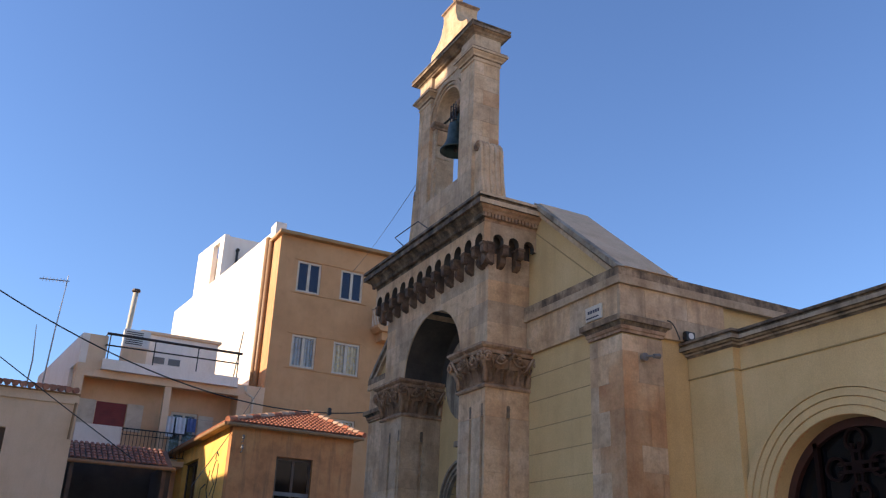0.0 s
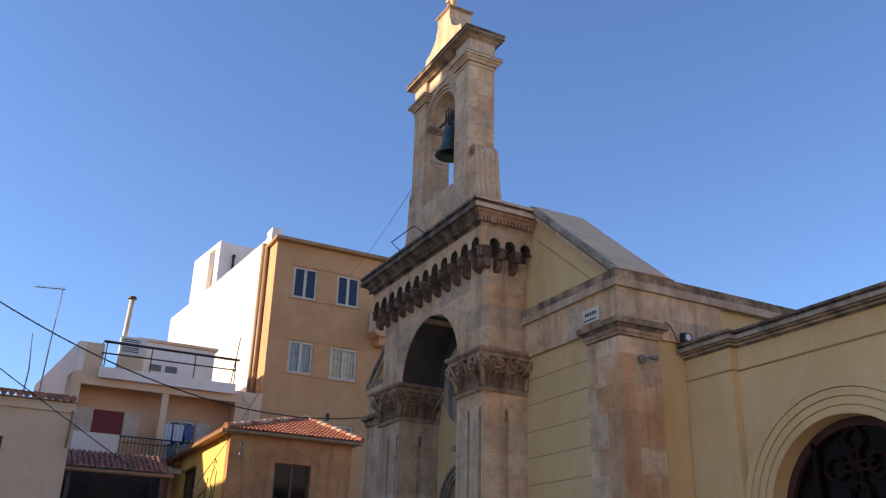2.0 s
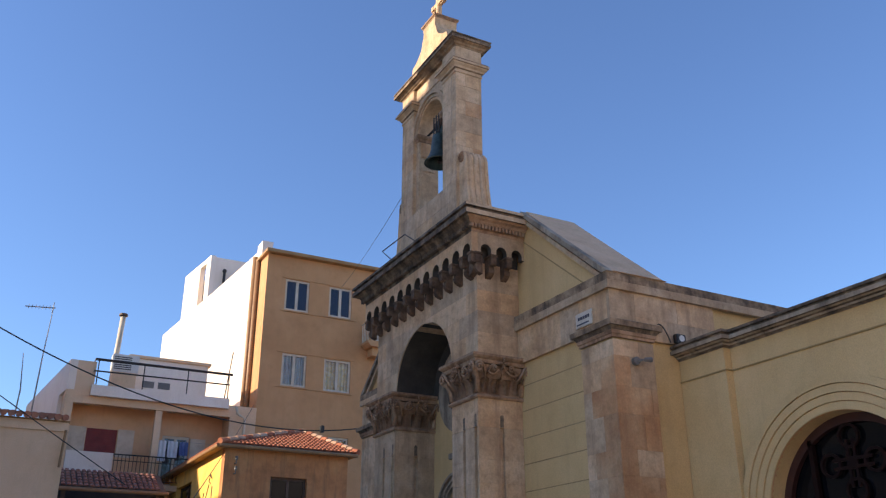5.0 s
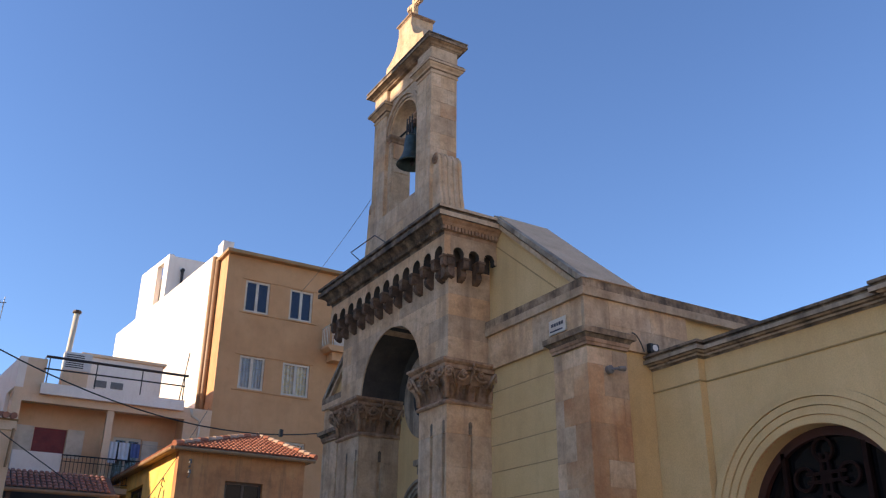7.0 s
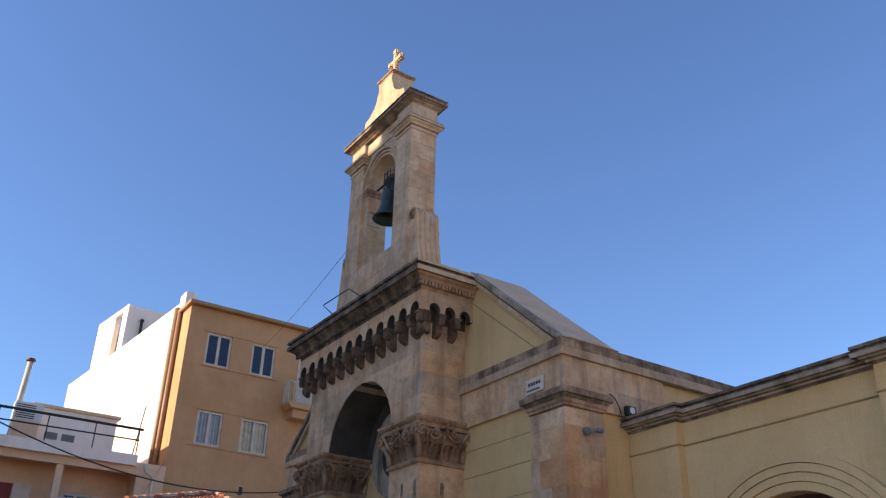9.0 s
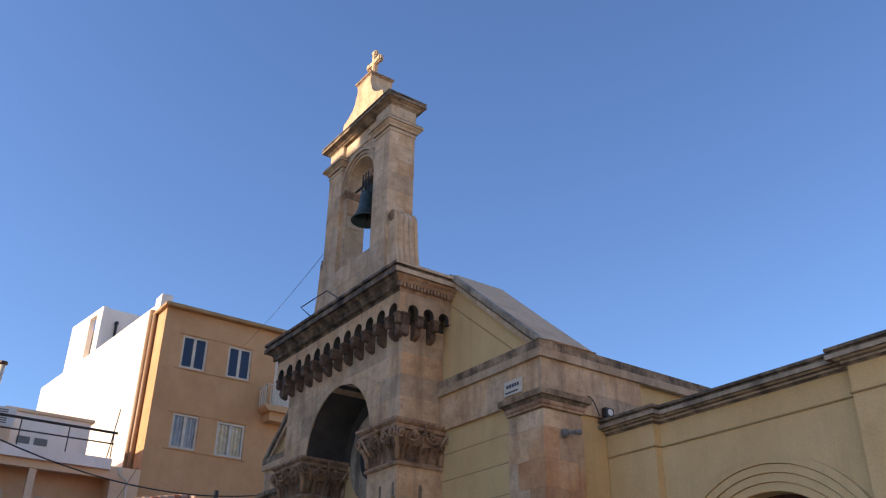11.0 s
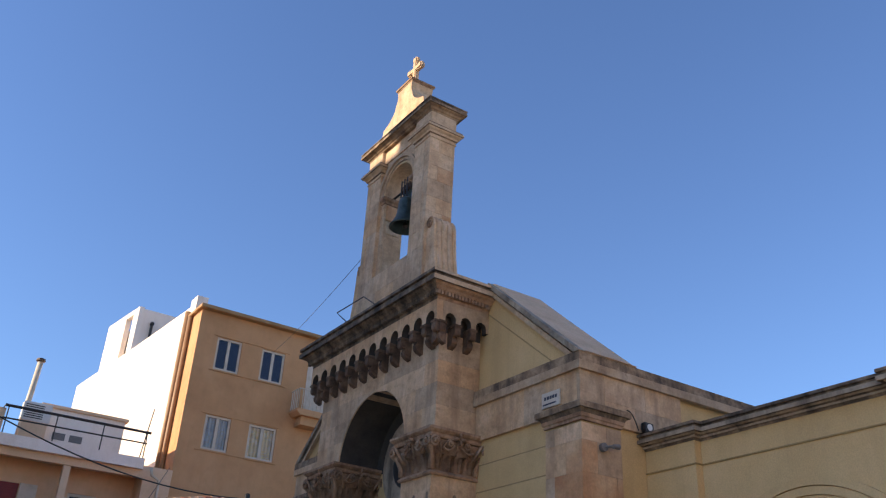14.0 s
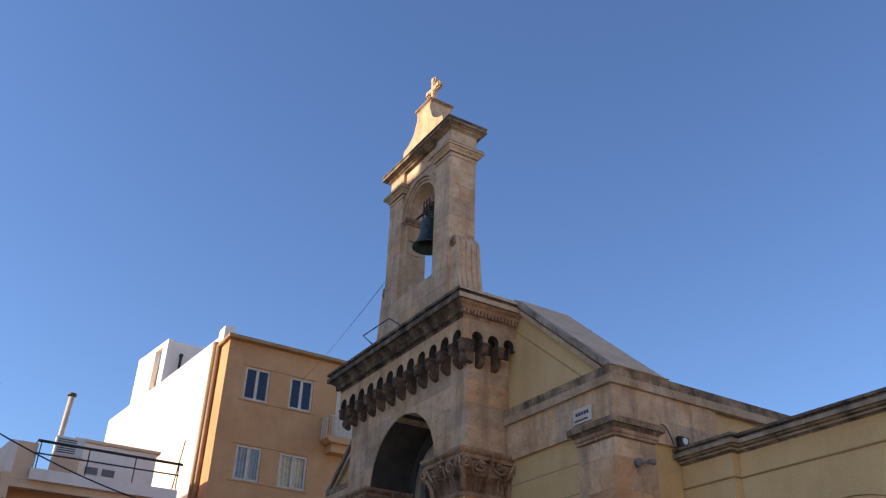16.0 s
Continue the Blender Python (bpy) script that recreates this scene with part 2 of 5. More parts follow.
def prism(bm, pts, axis, a0, a1):
    """A closed outline, extruded along an axis. pts are (y, z) for x, (x, z) for y, (x, y) for z."""
    def at(p, a):
        return {"x": (a, p[0], p[1]), "y": (p[0], a, p[1]), "z": (p[0], p[1], a)}[axis]
    lo = [bm.verts.new(at(p, a0)) for p in pts]
    hi = [bm.verts.new(at(p, a1)) for p in pts]
    n = len(pts)
    bm.faces.new(lo)
    bm.faces.new(hi[::-1])
    for i in range(n):
        bm.faces.new((lo[i], lo[(i + 1) % n], hi[(i + 1) % n], hi[i]))
    return bm


def arc(cx, cz, r, a0, a1, n):
    return [(cx + r * math.cos(radians(a0 + (a1 - a0) * i / n)), cz + r * math.sin(radians(a0 + (a1 - a0) * i / n))) for i in range(n + 1)]


def moulding(bm, profile, path, closed=False):
    """A profile of (outward, z) swept along a line of (x, y) corners with mitres; outward is to the right of the way."""
    n = len(path)
    rings = []
    for i, p in enumerate(path):
        p = Vector(p)
        prev = (p - Vector(path[i - 1])).normalized() if i or closed else None
        nxt = (Vector(path[(i + 1) % n]) - p).normalized() if i < n - 1 or closed else None
        a, b = prev or nxt, nxt or prev
        na, nb = Vector((a.y, -a.x)), Vector((b.y, -b.x))
        m = (na + nb)
        m = m / max(m.dot(na), 0.2)
        rings.append([bm.verts.new((p.x + m.x * o, p.y + m.y * o, z)) for o, z in profile])
    k = len(profile)
    for i in range(n if closed else n - 1):
        r, s = rings[i], rings[(i + 1) % n]
        for j in range(k):
            bm.faces.new((r[j], r[(j + 1) % k], s[(j + 1) % k], s[j]))
    if not closed:
        bm.faces.new(rings[0])
        bm.faces.new(rings[-1][::-1])
    return bm


def run_stone(ob, k, runs, material):
    """Gives the named faces of a swept profile of k corners a second stone, for stains and for shade in colour."""
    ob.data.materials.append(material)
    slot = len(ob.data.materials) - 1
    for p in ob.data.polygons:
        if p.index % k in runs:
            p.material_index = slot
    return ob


def holed_wall(bm, axis, a0, a1, u0, u1, z0, z1, holes):
    """A wall of thickness a0..a1 across axis, spanning u and z, with rectangular openings (u0, u1, z0, z1)."""
    us = sorted({u0, u1, *[h[0] for h in holes], *[h[1] for h in holes]})
    zs = sorted({z0, z1, *[h[2] for h in holes], *[h[3] for h in holes]})
    solid = {(i, j) for i in range(len(us) - 1) for j in range(len(zs) - 1)
             if not any(h[0] < (us[i] + us[i + 1]) / 2 < h[1] and h[2] < (zs[j] + zs[j + 1]) / 2 < h[3] for h in holes)}
    cache = {}

    def v(i, j, k):
        if (i, j, k) not in cache:
            a = (a0, a1)[k]
            cache[i, j, k] = bm.verts.new((us[i], a, zs[j]) if axis == "y" else (a, us[i], zs[j]))
        return cache[i, j, k]
    for i, j in solid:
        for k in (0, 1):
            bm.faces.new((v(i, j, k), v(i + 1, j, k), v(i + 1, j + 1, k), v(i, j + 1, k)))
        for di, dj, e in ((-1, 0, ((i, j), (i, j + 1))), (1, 0, ((i + 1, j), (i + 1, j + 1))), (0, -1, ((i, j), (i + 1, j))), (0, 1, ((i, j + 1), (i + 1, j + 1)))):
            if (i + di, j + dj) not in solid:
                bm.faces.new((v(*e[0], 0), v(*e[1], 0), v(*e[1], 1), v(*e[0], 1)))
    return bm


def tube(bm, pts, r, n=8):
    """A round bar along a line of points."""
    pts = [Vector(p) for p in pts]
    rings = []
    for i, p in enumerate(pts):
        d = (pts[min(i + 1, len(pts) - 1)] - pts[max(i - 1, 0)]).normalized()
        u = d.cross(Vector((0, 0, 1)) if abs(d.z) < 0.9 else Vector((1, 0, 0))).normalized()
        w = d.cross(u)
        rr = r[i] if isinstance(r, (list, tuple)) else r
        rings.append([bm.verts.new(p + rr * (math.cos(2 * math.pi * k / n) * u + math.sin(2 * math.pi * k / n) * w)) for k in range(n)])
    for a, b in zip(rings, rings[1:]):
        for k in range(n):
            bm.faces.new((a[k], a[(k + 1) % n], b[(k + 1) % n], b[k]))
    bm.faces.new(rings[0])
    bm.faces.new(rings[-1][::-1])
    return bm


def turned(bm, profile, cx, cy, n=24):
    """A profile of (radius, z) turned round the upright through (cx, cy)."""
    rings = [[bm.verts.new((cx + r * math.cos(2 * math.pi * k / n), cy + r * math.sin(2 * math.pi * k / n), z)) for k in range(n)] for r, z in profile]
    for a, b in zip(rings, rings[1:]):
        for k in range(n):
            bm.faces.new((a[k], a[(k + 1) % n], b[(k + 1) % n], b[k]))
    bm.faces.new(rings[0])
    bm.faces.new(rings[-1][::-1])
    return bm


def half_ring(bm, axis_x0, axis_x1, cy, cz, r0, r1, a0=0.0, a1=180.0, n=36):
    """A band of an arch in the y-z plane."""
    prism(bm, arc(cy, cz, r1, a0, a1, n) + arc(cy, cz, r0, a1, a0, n), "x", axis_x0, axis_x1)
    return bm


def sag(a, b, drop, n=24):
    a, b = Vector(a), Vector(b)
    return [a.lerp(b, i / n) - Vector((0, 0, drop * 4 * (i / n) * (1 - i / n))) for i in range(n + 1)]


# ---- ground ----
bm = bmesh.new()
vs = [bm.verts.new(p) for p in ((-1500, -1500, 0.2), (1500, -1500, 0.2), (1500, 1500, 0.2), (-1500, 1500, 0.2))]
bm.faces.new(vs)
tagged(finish("ground", bm, PAVING), "pale stone-paved square in front of the church", "ground", kind="structure")

# ---- church ----
CY = 2.23          # middle of the front
PX, PY0, PY1 = 0.37, 0.36, 4.10   # portico's front and sides
NX = 1.13          # nave's front wall
FX, FY = 1.075, -1.925   # corner of the stone frieze

church = thing("church", "small yellow plastered church with carved limestone front and belfry", "church")

# nave front wall, with the doorway and the round window behind the porch
door_r, door_z = 0.57, 3.32
outline = [(-1.86, 0.0), (CY - door_r, 0.0)] + arc(CY, door_z, door_r, 180, 0, 24)[0:] + [(CY + door_r, 0.0), (6.40, 0.0), (6.40, 6.0), (-1.86, 6.0)]
part("nave_front_wall", prism(bmesh.new(), outline, "x", NX, NX + 0.5), YELLOW, church, "pale yellow plastered wall with shallow joints")
bm = bmesh.new()
half_ring(bm, NX - 0.07, NX + 0.05, CY, door_z, door_r, door_r + 0.20)
box(bm, NX - 0.07, NX + 0.05, CY - door_r - 0.20, CY - door_r, 0, door_z)
box(bm, NX - 0.07, NX + 0.05, CY + door_r, CY + door_r + 0.20, 0, door_z)
for r0, out in ((door_r + 0.05, 0.10), (door_r + 0.14, 0.12)):
    half_ring(bm, NX - out, NX - 0.06, CY, door_z, r0, r0 + 0.04)
box(bm, NX - 0.16, NX - 0.01, CY - 0.20, CY + 0.20, 4.27, 4.36)
box(bm, NX - 0.12, NX - 0.01, CY - 0.13, CY + 0.13, 4.13, 4.27)
part("doorway_moulding", bm, GREY_STONE, church, "grey moulded stone door surround")
bm = boxed(NX + 0.25, NX + 0.31, CY - door_r, CY + door_r, 0, door_z + door_r)
part("door", bm, DARK_WOOD, church, "dark wooden church door")
bm = bmesh.new()
prism(bm, arc(CY, 5.45, 0.74, 0, 360, 48)[:-1], "x", NX - 0.06, NX - 0.002)
oculus = part("round_window", bm, GREY_STONE, church, "grey moulded stone ring of a round window")
bm = bmesh.new()
prism(bm, arc(CY, 5.45, 0.40, 0, 360, 40)[:-1], "x", NX - 0.066, NX - 0.05)
part("pane", bm, BLACK, oculus)

# nave side walls and flat roof behind the gable
part("nave_side_wall", boxed(NX + 0.5, 14.0, -1.86, -1.36, 0, 5.98), YELLOW, church)
part("nave_side_wall", boxed(NX + 0.5, 14.0, 5.90, 6.40, 0, 5.98), YELLOW, church)
part("nave_back_wall", boxed(13.5, 14.0, -1.36, 5.90, 0, 5.98), YELLOW, church)
part("nave_roof", boxed(2.0, 14.0, -1.75, 6.30, 5.985, 6.10), ROOF_PLASTER, church)

# frieze of stone above the corner piers
for y0, y1 in ((-1.862, 0.35), (4.11, 6.402)):
    back = part("frieze", boxed(FX + 0.012, NX - 0.004, y0 + 0.01, y1 - 0.01, 5.43, 5.95), GROOVE, church, "weathered limestone frieze of squared blocks")
    cuts = [y0, y0 + 0.62, y0 + 1.08, y0 + 1.72, y1]
    for ya, yb in zip(cuts, cuts[1:]):
        part("block", boxed(FX, NX - 0.006, ya, yb - 0.004, 5.42, 5.96), STONE, back)
for ya, yb in ((FY, -1.864), (6.404, 6.44)):
    back = part("frieze", boxed(FX + 0.012, 2.93, ya + 0.006, yb - 0.006, 5.31, 5.95), GROOVE, church, "weathered limestone frieze of squared blocks")
    for xa, xb, za, zb in ((FX, 1.50, 5.30, 5.96), (1.504, 2.05, 5.30, 5.60), (1.504, 2.25, 5.603, 5.96), (2.054, 2.55, 5.30, 5.60), (2.254, 2.94, 5.603, 5.96), (2.554, 2.94, 5.30, 5.60)):
        part("block", boxed(xa, xb, ya, yb, za, zb), STONE, back)

# nave cornice
low = [(-0.05, 5.94), (0.025, 5.94), (0.03, 5.97), (0.052, 5.975), (0.057, 6.01), (0.085, 6.022), (0.115, 6.05), (-0.05, 6.052)]
lip = [(-0.05, 6.053), (0.125, 6.053), (0.125, 6.035), (0.160, 6.035), (0.162, 6.075), (0.128, 6.078), (0.128, 6.104), (0.168, 6.107), (0.168, 6.14), (-0.05, 6.17)]
for way in ([(FX, 0.35), (FX, FY), (13.8, FY)][::-1], [(13.8, 6.44), (FX, 6.44), (FX, 4.11)][::-1]):
    # black crust on the top fillet; shade of grooves and soffits put in colour
    corn = run_stone(part("nave_cornice", moulding(bmesh.new(), low, way), STONE, church, "weathered projecting stone cornice"), len(low), (1, 2, 4), WEATHERED_SHADE)
    run_stone(part("lip", moulding(bmesh.new(), lip, way), LIP_STONE, corn, "patchy stone lip, blackened top fillet, shade-dark groove"), len(lip), (1, 2, 4, 5, 6, 7), WEATHERED_SHADE)

# corner piers with cap mouldings
for y0, y1 in ((-1.93, -1.235), (5.745, 6.44)):
    pier = part("corner_pier", boxed(FX + 0.015, 1.75, y0 + 0.01, y1 - 0.01, 0, 5.26), GROOVE, church, "limestone corner pier of squared blocks, reddish on one side")
    z = 0.0
    row = 0
    while z < 5.2:
        h = min((0.40, 0.33, 0.45, 0.36)[row % 4], 5.24 - z)
        cut = 1.34 + 0.16 * ((row * 7) % 3)
        ym = y0 + (0.30, 0.52)[row % 2]
        for xa, xb, ya, yb, mat in ((FX + 0.005, cut, y0, ym, STONE_RED if y0 < 0 and z < 4.9 else STONE), (cut + 0.004, 1.76, y0, ym, STONE_RED if y0 < 0 and z < 4.6 and row % 3 else STONE), (FX + 0.005, 1.76, ym + 0.004, y1, STONE)):
            part("block", boxed(xa, xb, ya, yb, z + 0.001, z + h - 0.0015), mat, pier)
        z += h
        row += 1
    capp = [(-0.3, 5.265), (0.018, 5.265), (0.02, 5.300), (0.035, 5.310), (0.04, 5.355), (0.06, 5.390), (0.075, 5.420), (0.075, 5.405), (0.10, 5.405), (0.105, 5.480), (0.08, 5.495), (-0.3, 5.545)]
    ring = [(FX + 0.005, y0), (1.76, y0), (1.76, y1), (FX + 0.005, y1)]
    cap = part("cap", moulding(bmesh.new(), capp[:7] + [(-0.3, 5.423)], ring, closed=True), CAPITAL, pier, "moulded stone cap")
    # moulding and soffit under the cap's edge are coloured dark for shade
    run_stone(cap, 8, (4, 5), WEATHERED_SHADE)
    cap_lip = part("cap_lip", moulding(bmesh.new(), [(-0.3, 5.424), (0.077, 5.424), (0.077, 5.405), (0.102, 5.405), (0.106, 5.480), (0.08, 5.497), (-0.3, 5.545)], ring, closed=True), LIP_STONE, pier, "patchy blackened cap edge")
    run_stone(cap_lip, 7, (1, 2), WEATHERED_SHADE)

# gable wall behind the portico: yellow face, sloping plaster top, stone rake
g_lo, g_hi, g_y = 6.15, 7.82, 0.04
gab = [(-1.86, 6.0), (6.40, 6.0), (6.40, g_lo), (2 * CY - g_y, g_hi), (g_y, g_hi), (-1.86, g_lo)]
part("gable_wall", prism(bmesh.new(), gab, "x", NX, 1.95), YELLOW, church, "yellow plastered gable wall")
for s in (1, -1):
    f = (lambda y: y) if s == 1 else (lambda y: 2 * CY - y)
    # the fillet's dark stone stands in for the shade under the coping
    for name, t0, t1, e0, e1, jut, m, words in (("rake", 0.05, -0.035, -1.99, -1.88, 0.12, GREY_STONE, "grey weathered sloping stone coping"), ("rake_fillet", -0.035, -0.07, -1.88, -1.85, 0.06, WEATHERED_SHADE, "fillet under the coping, darkened for shade"), ("rake_bed", -0.07, -0.15, -1.85, -1.76, 0.075, STONE, "pale sloping stone moulding")):
        d0, d1 = t0 - 0.03, t1 - 0.03
        rake = [(f(e0), g_lo + 0.02 + 0.2 * d0 * (t0 < 0)), (f(g_y), g_hi + t0), (f(g_y), g_hi + t1), (f(e1), g_lo + 0.016 + 0.2 * d1 * (t1 < -0.1))]
        part(name, prism(bmesh.new(), rake, "x", NX - jut, NX - 0.003), m, church, words)
    top = [(f(-2.0), g_lo + 0.03)]
    for i in range(11):
        u = i / 10
        top.append((f(-1.96 + (g_y + 1.96) * u), g_lo + 0.04 + (g_hi + 0.03 - g_lo) * u - 0.01 * math.sin(math.pi * u)))
    top += [(f(CY), g_hi + 0.09), (f(CY), g_hi + 0.004), (f(g_y), g_hi + 0.004), (f(-1.86), g_lo + 0.004)]
    part("roof_slope", prism(bmesh.new(), top, "x", NX - 0.002, 2.06), ROOF_PLASTER, church, "smooth lime-washed sloping roof", smooth=False)
    line = [(f(-1.40), 6.17), (f(0.33), 7.545), (f(0.33), 7.525), (f(-1.37), 6.17)]
    part("gable_line", prism(bmesh.new(), line, "x", NX - 0.006, NX + 0.01), GROOVE, church, "thin moulded line in the plaster")

# joints in the plaster of the nave front
for z in (5.075, 4.695, 4.29, 3.91, 3.52, 3.13, 2.74, 2.35, 1.96, 1.57):
    for y0, y1 in ((-1.23, 0.35), (4.11, 5.74)):
        part("plaster_joint", boxed(NX - 0.004, NX + 0.01, y0, y1, z - 0.007, z + 0.007), GROOVE, church)

# ---- portico ----
ARC_R, ARC_Z = 1.045, 5.445
wall = [(PY0 + 0.02, 5.44), (CY - ARC_R - 0.01, 5.44)] + arc(CY, ARC_Z, ARC_R + 0.01, 180, 0, 32) + [(CY + ARC_R + 0.01, 5.44), (PY1 - 0.02, 5.44), (PY1 - 0.02, 7.4), (PY0 + 0.02, 7.4)]
portico = part("portico", prism(bmesh.new(), wall, "x", PX + 0.02, NX - 0.003), GROOVE, church, "limestone porch front of squared blocks with a round arch")


def arch_y(z, r=ARC_R):
    d = z - ARC_Z
    return math.sqrt(max(r * r - d * d, 0)) if d > 0 else r


zs = [5.45, 5.86, 6.20, 6.54, 6.95, 7.395]
for k, (za, zb) in enumerate(zip(zs, zs[1:])):
    for s in (-1, 1):
        outer = PY0 if s < 0 else PY1
        inner = [(CY + s * arch_y(za + (zb - 0.0025 - za) * q / 6), za + (zb - 0.0025 - za) * q / 6) for q in range(7)]
        cut = outer - s * (0.36, 0.58)[k % 2]
        if za < ARC_Z + ARC_R:
            half_l = [(cut - s * 0.0025, za)] + inner + ([(CY, zb - 0.0025)] if zb > ARC_Z + ARC_R else []) + [(cut - s * 0.0025, zb - 0.0025)]
            if zb > ARC_Z + ARC_R:
                half_l = [(cut - s * 0.0025, za)] + [p for p in inner if p[1] < ARC_Z + ARC_R - 0.01] + [(CY + s * 0.002, ARC_Z + ARC_R), (CY + s * 0.002, zb - 0.0025), (cut - s * 0.0025, zb - 0.0025)]
            part("block", prism(bmesh.new(), half_l, "x", PX, NX - 0.002), STONE, portico)
        else:
            part("block", boxed(PX, NX - 0.002, *sorted((cut - s * 0.0025, CY + s * 0.30)), za, zb - 0.0025), STONE, portico)
            if s < 0:
                part("block", boxed(PX, NX - 0.002, CY - 0.296, CY + 0.296, za, zb - 0.0025), STONE, portico)
        part("block", boxed(PX, NX - 0.002, *sorted((outer, cut)), za, zb - 0.0025), STONE, portico)
# near-black intrados lining: the arch's shade put into colour
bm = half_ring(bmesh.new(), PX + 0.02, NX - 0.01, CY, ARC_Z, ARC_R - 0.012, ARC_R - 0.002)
part("arch_lining", bm, RECESS_SHADE, portico, "underside of the arch, darkened for shade")

# dark lunette on the nave wall paints the shade under the porch vault
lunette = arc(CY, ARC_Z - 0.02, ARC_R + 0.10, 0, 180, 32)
part("lunette", prism(bmesh.new(), lunette, "x", NX - 0.016, NX - 0.008), RECESS_SHADE, portico, "shade-dark lunette under the porch arch")

# cornice with dentils
low = [(-0.1, 7.40), (0.20, 7.40), (0.205, 7.45), (0.225, 7.46), (0.225, 7.515), (0.275, 7.525), (0.30, 7.56), (0.345, 7.585), (0.36, 7.622), (-0.1, 7.624)]
lip = [(-0.1, 7.625), (0.375, 7.625), (0.38, 7.61), (0.410, 7.61), (0.412, 7.685), (0.370, 7.69), (0.370, 7.735), (0.415, 7.74), (0.412, 7.788), (-0.1, 7.80)]
way = [(NX + 0.02, PY1), (PX, PY1), (PX, PY0), (NX + 0.02, PY0)]
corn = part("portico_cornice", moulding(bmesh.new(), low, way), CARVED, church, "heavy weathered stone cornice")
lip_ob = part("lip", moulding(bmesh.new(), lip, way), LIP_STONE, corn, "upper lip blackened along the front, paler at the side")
for ob, k, side_stone in ((corn, len(low), CAPITAL), (lip_ob, len(lip), STONE)):   # side runs paler; side-lip groove and soffit dark, shade put in colour
    ob.data.materials.append(WEATHERED_SHADE)
    ob.data.materials.append(side_stone)
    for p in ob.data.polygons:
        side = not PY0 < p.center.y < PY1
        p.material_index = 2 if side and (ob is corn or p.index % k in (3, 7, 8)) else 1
part("portico_roof", boxed(PX - 0.3, NX + 0.02, PY0 - 0.3, PY1 + 0.3, 7.70, 7.81), ROOF_PLASTER, church)
bm = bmesh.new()
for i in range(62):
    y = PY0 - 0.25 + i * (PY1 - PY0 + 0.50) / 61
    box(bm, PX - 0.275, PX - 0.22, y - 0.02, y + 0.02, 7.455, 7.522)
part("dentil_band", bm, WEATHERED_SHADE, church, "row of small dark stone dentils")
bm = bmesh.new()
for i in range(16):
    x = PX - 0.22 + i * 0.062
    box(bm, x - 0.02, x + 0.02, PY0 - 0.275, PY0 - 0.22, 7.455, 7.522)
part("dentil_band", bm, CAPITAL, church, "row of small brown stone dentils")

# corbel table: small arches between scroll corbels
ARCH_Z = 7.13


def corbel_band(n, span):
    """An upright band along x with n small arches cut into its lower edge."""
    pitch = span / n
    r = pitch * 0.335
    pts = [(0, 7.41), (0, ARCH_Z - 0.06)]
    for i in range(n):
        c = (i + 0.5) * pitch
        pts += [(c - r, ARCH_Z - 0.06)] + arc(c, ARCH_Z, r, 180, 0, 8) + [(c + r, ARCH_Z - 0.06)]
    pts += [(span, ARCH_Z - 0.06), (span, 7.41)]
    return pts


def corbel_mesh():
    """A scroll corbel that juts along -y by 0.2, its top at z 0, hanging 0.31 down."""
    bm = bmesh.new()
    side = [(0.0, 0.0), (-0.20, 0.0), (-0.205, -0.05)] + [(-0.155 + 0.05 * math.cos(radians(a)), -0.09 + 0.05 * math.sin(radians(a))) for a in range(170, 330, 26)]
    side += [(-0.115, -0.15), (-0.13, -0.19), (-0.12, -0.24), (-0.08, -0.28), (0.0, -0.31)]
    w = 0.05
    lo = [bm.verts.new((-w, y, z)) for y, z in side]
    hi = [bm.verts.new((w, y, z)) for y, z in side]
    bm.faces.new(lo)
    bm.faces.new(hi[::-1])
    for i in range(len(side)):
        j = (i + 1) % len(side)
        bm.faces.new((lo[i], lo[j], hi[j], hi[i]))
    box(bm, -0.068, 0.068, -0.215, 0.0, 0.0, 0.035)
    bmesh.ops.recalc_face_normals(bm, faces=bm.faces)
    me = bpy.data.meshes.new("corbel")
    bm.to_mesh(me)
    bm.free()
    me.materials.append(CORBEL_STONE)
    return me


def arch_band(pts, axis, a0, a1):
    """The band of little arches, the shade of its hollows put in as near-black faces."""
    ob = part("arch_band", prism(bmesh.new(), pts, axis, a0, a1), STONE, church, "band of small round arches in pale stone, shade-dark inside")
    ob.data.materials.append(RECESS_SHADE)
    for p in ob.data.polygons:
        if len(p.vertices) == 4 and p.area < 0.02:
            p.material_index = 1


FRONT_W = PY1 - PY0 + 0.40
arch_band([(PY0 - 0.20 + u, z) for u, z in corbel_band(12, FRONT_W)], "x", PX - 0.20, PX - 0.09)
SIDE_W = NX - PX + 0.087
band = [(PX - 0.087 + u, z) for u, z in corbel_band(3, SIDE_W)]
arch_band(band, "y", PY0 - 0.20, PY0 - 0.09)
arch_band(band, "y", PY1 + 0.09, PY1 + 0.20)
# near-black backing and panels paint the shade inside the small arches
part("backing", boxed(PX - 0.085, NX - 0.01, PY0 - 0.085, PY1 + 0.085, 7.27, 7.405), RECESS_SHADE, church)
part("soot_panel", boxed(PX - 0.008, PX - 0.001, PY0 + 0.004, PY1 - 0.004, 7.02, 7.26), RECESS_SHADE, church, "dark panel for the shade behind the small arches")
part("soot_panel", boxed(PX, NX - 0.01, PY0 - 0.008, PY0 - 0.001, 6.98, 7.26), RECESS_SHADE, church, "dark panel for the shade behind the small arches")
cm = corbel_mesh()
for i in range(13):
    o = new("corbel", cm)
    o.parent = church
    o.matrix_local = pose(PX, PY0 - 0.20 + FRONT_W * i / 12 + (0.07 if i == 0 else -0.07 if i == 12 else 0), ARCH_Z - 0.09, 0, 0, -90)
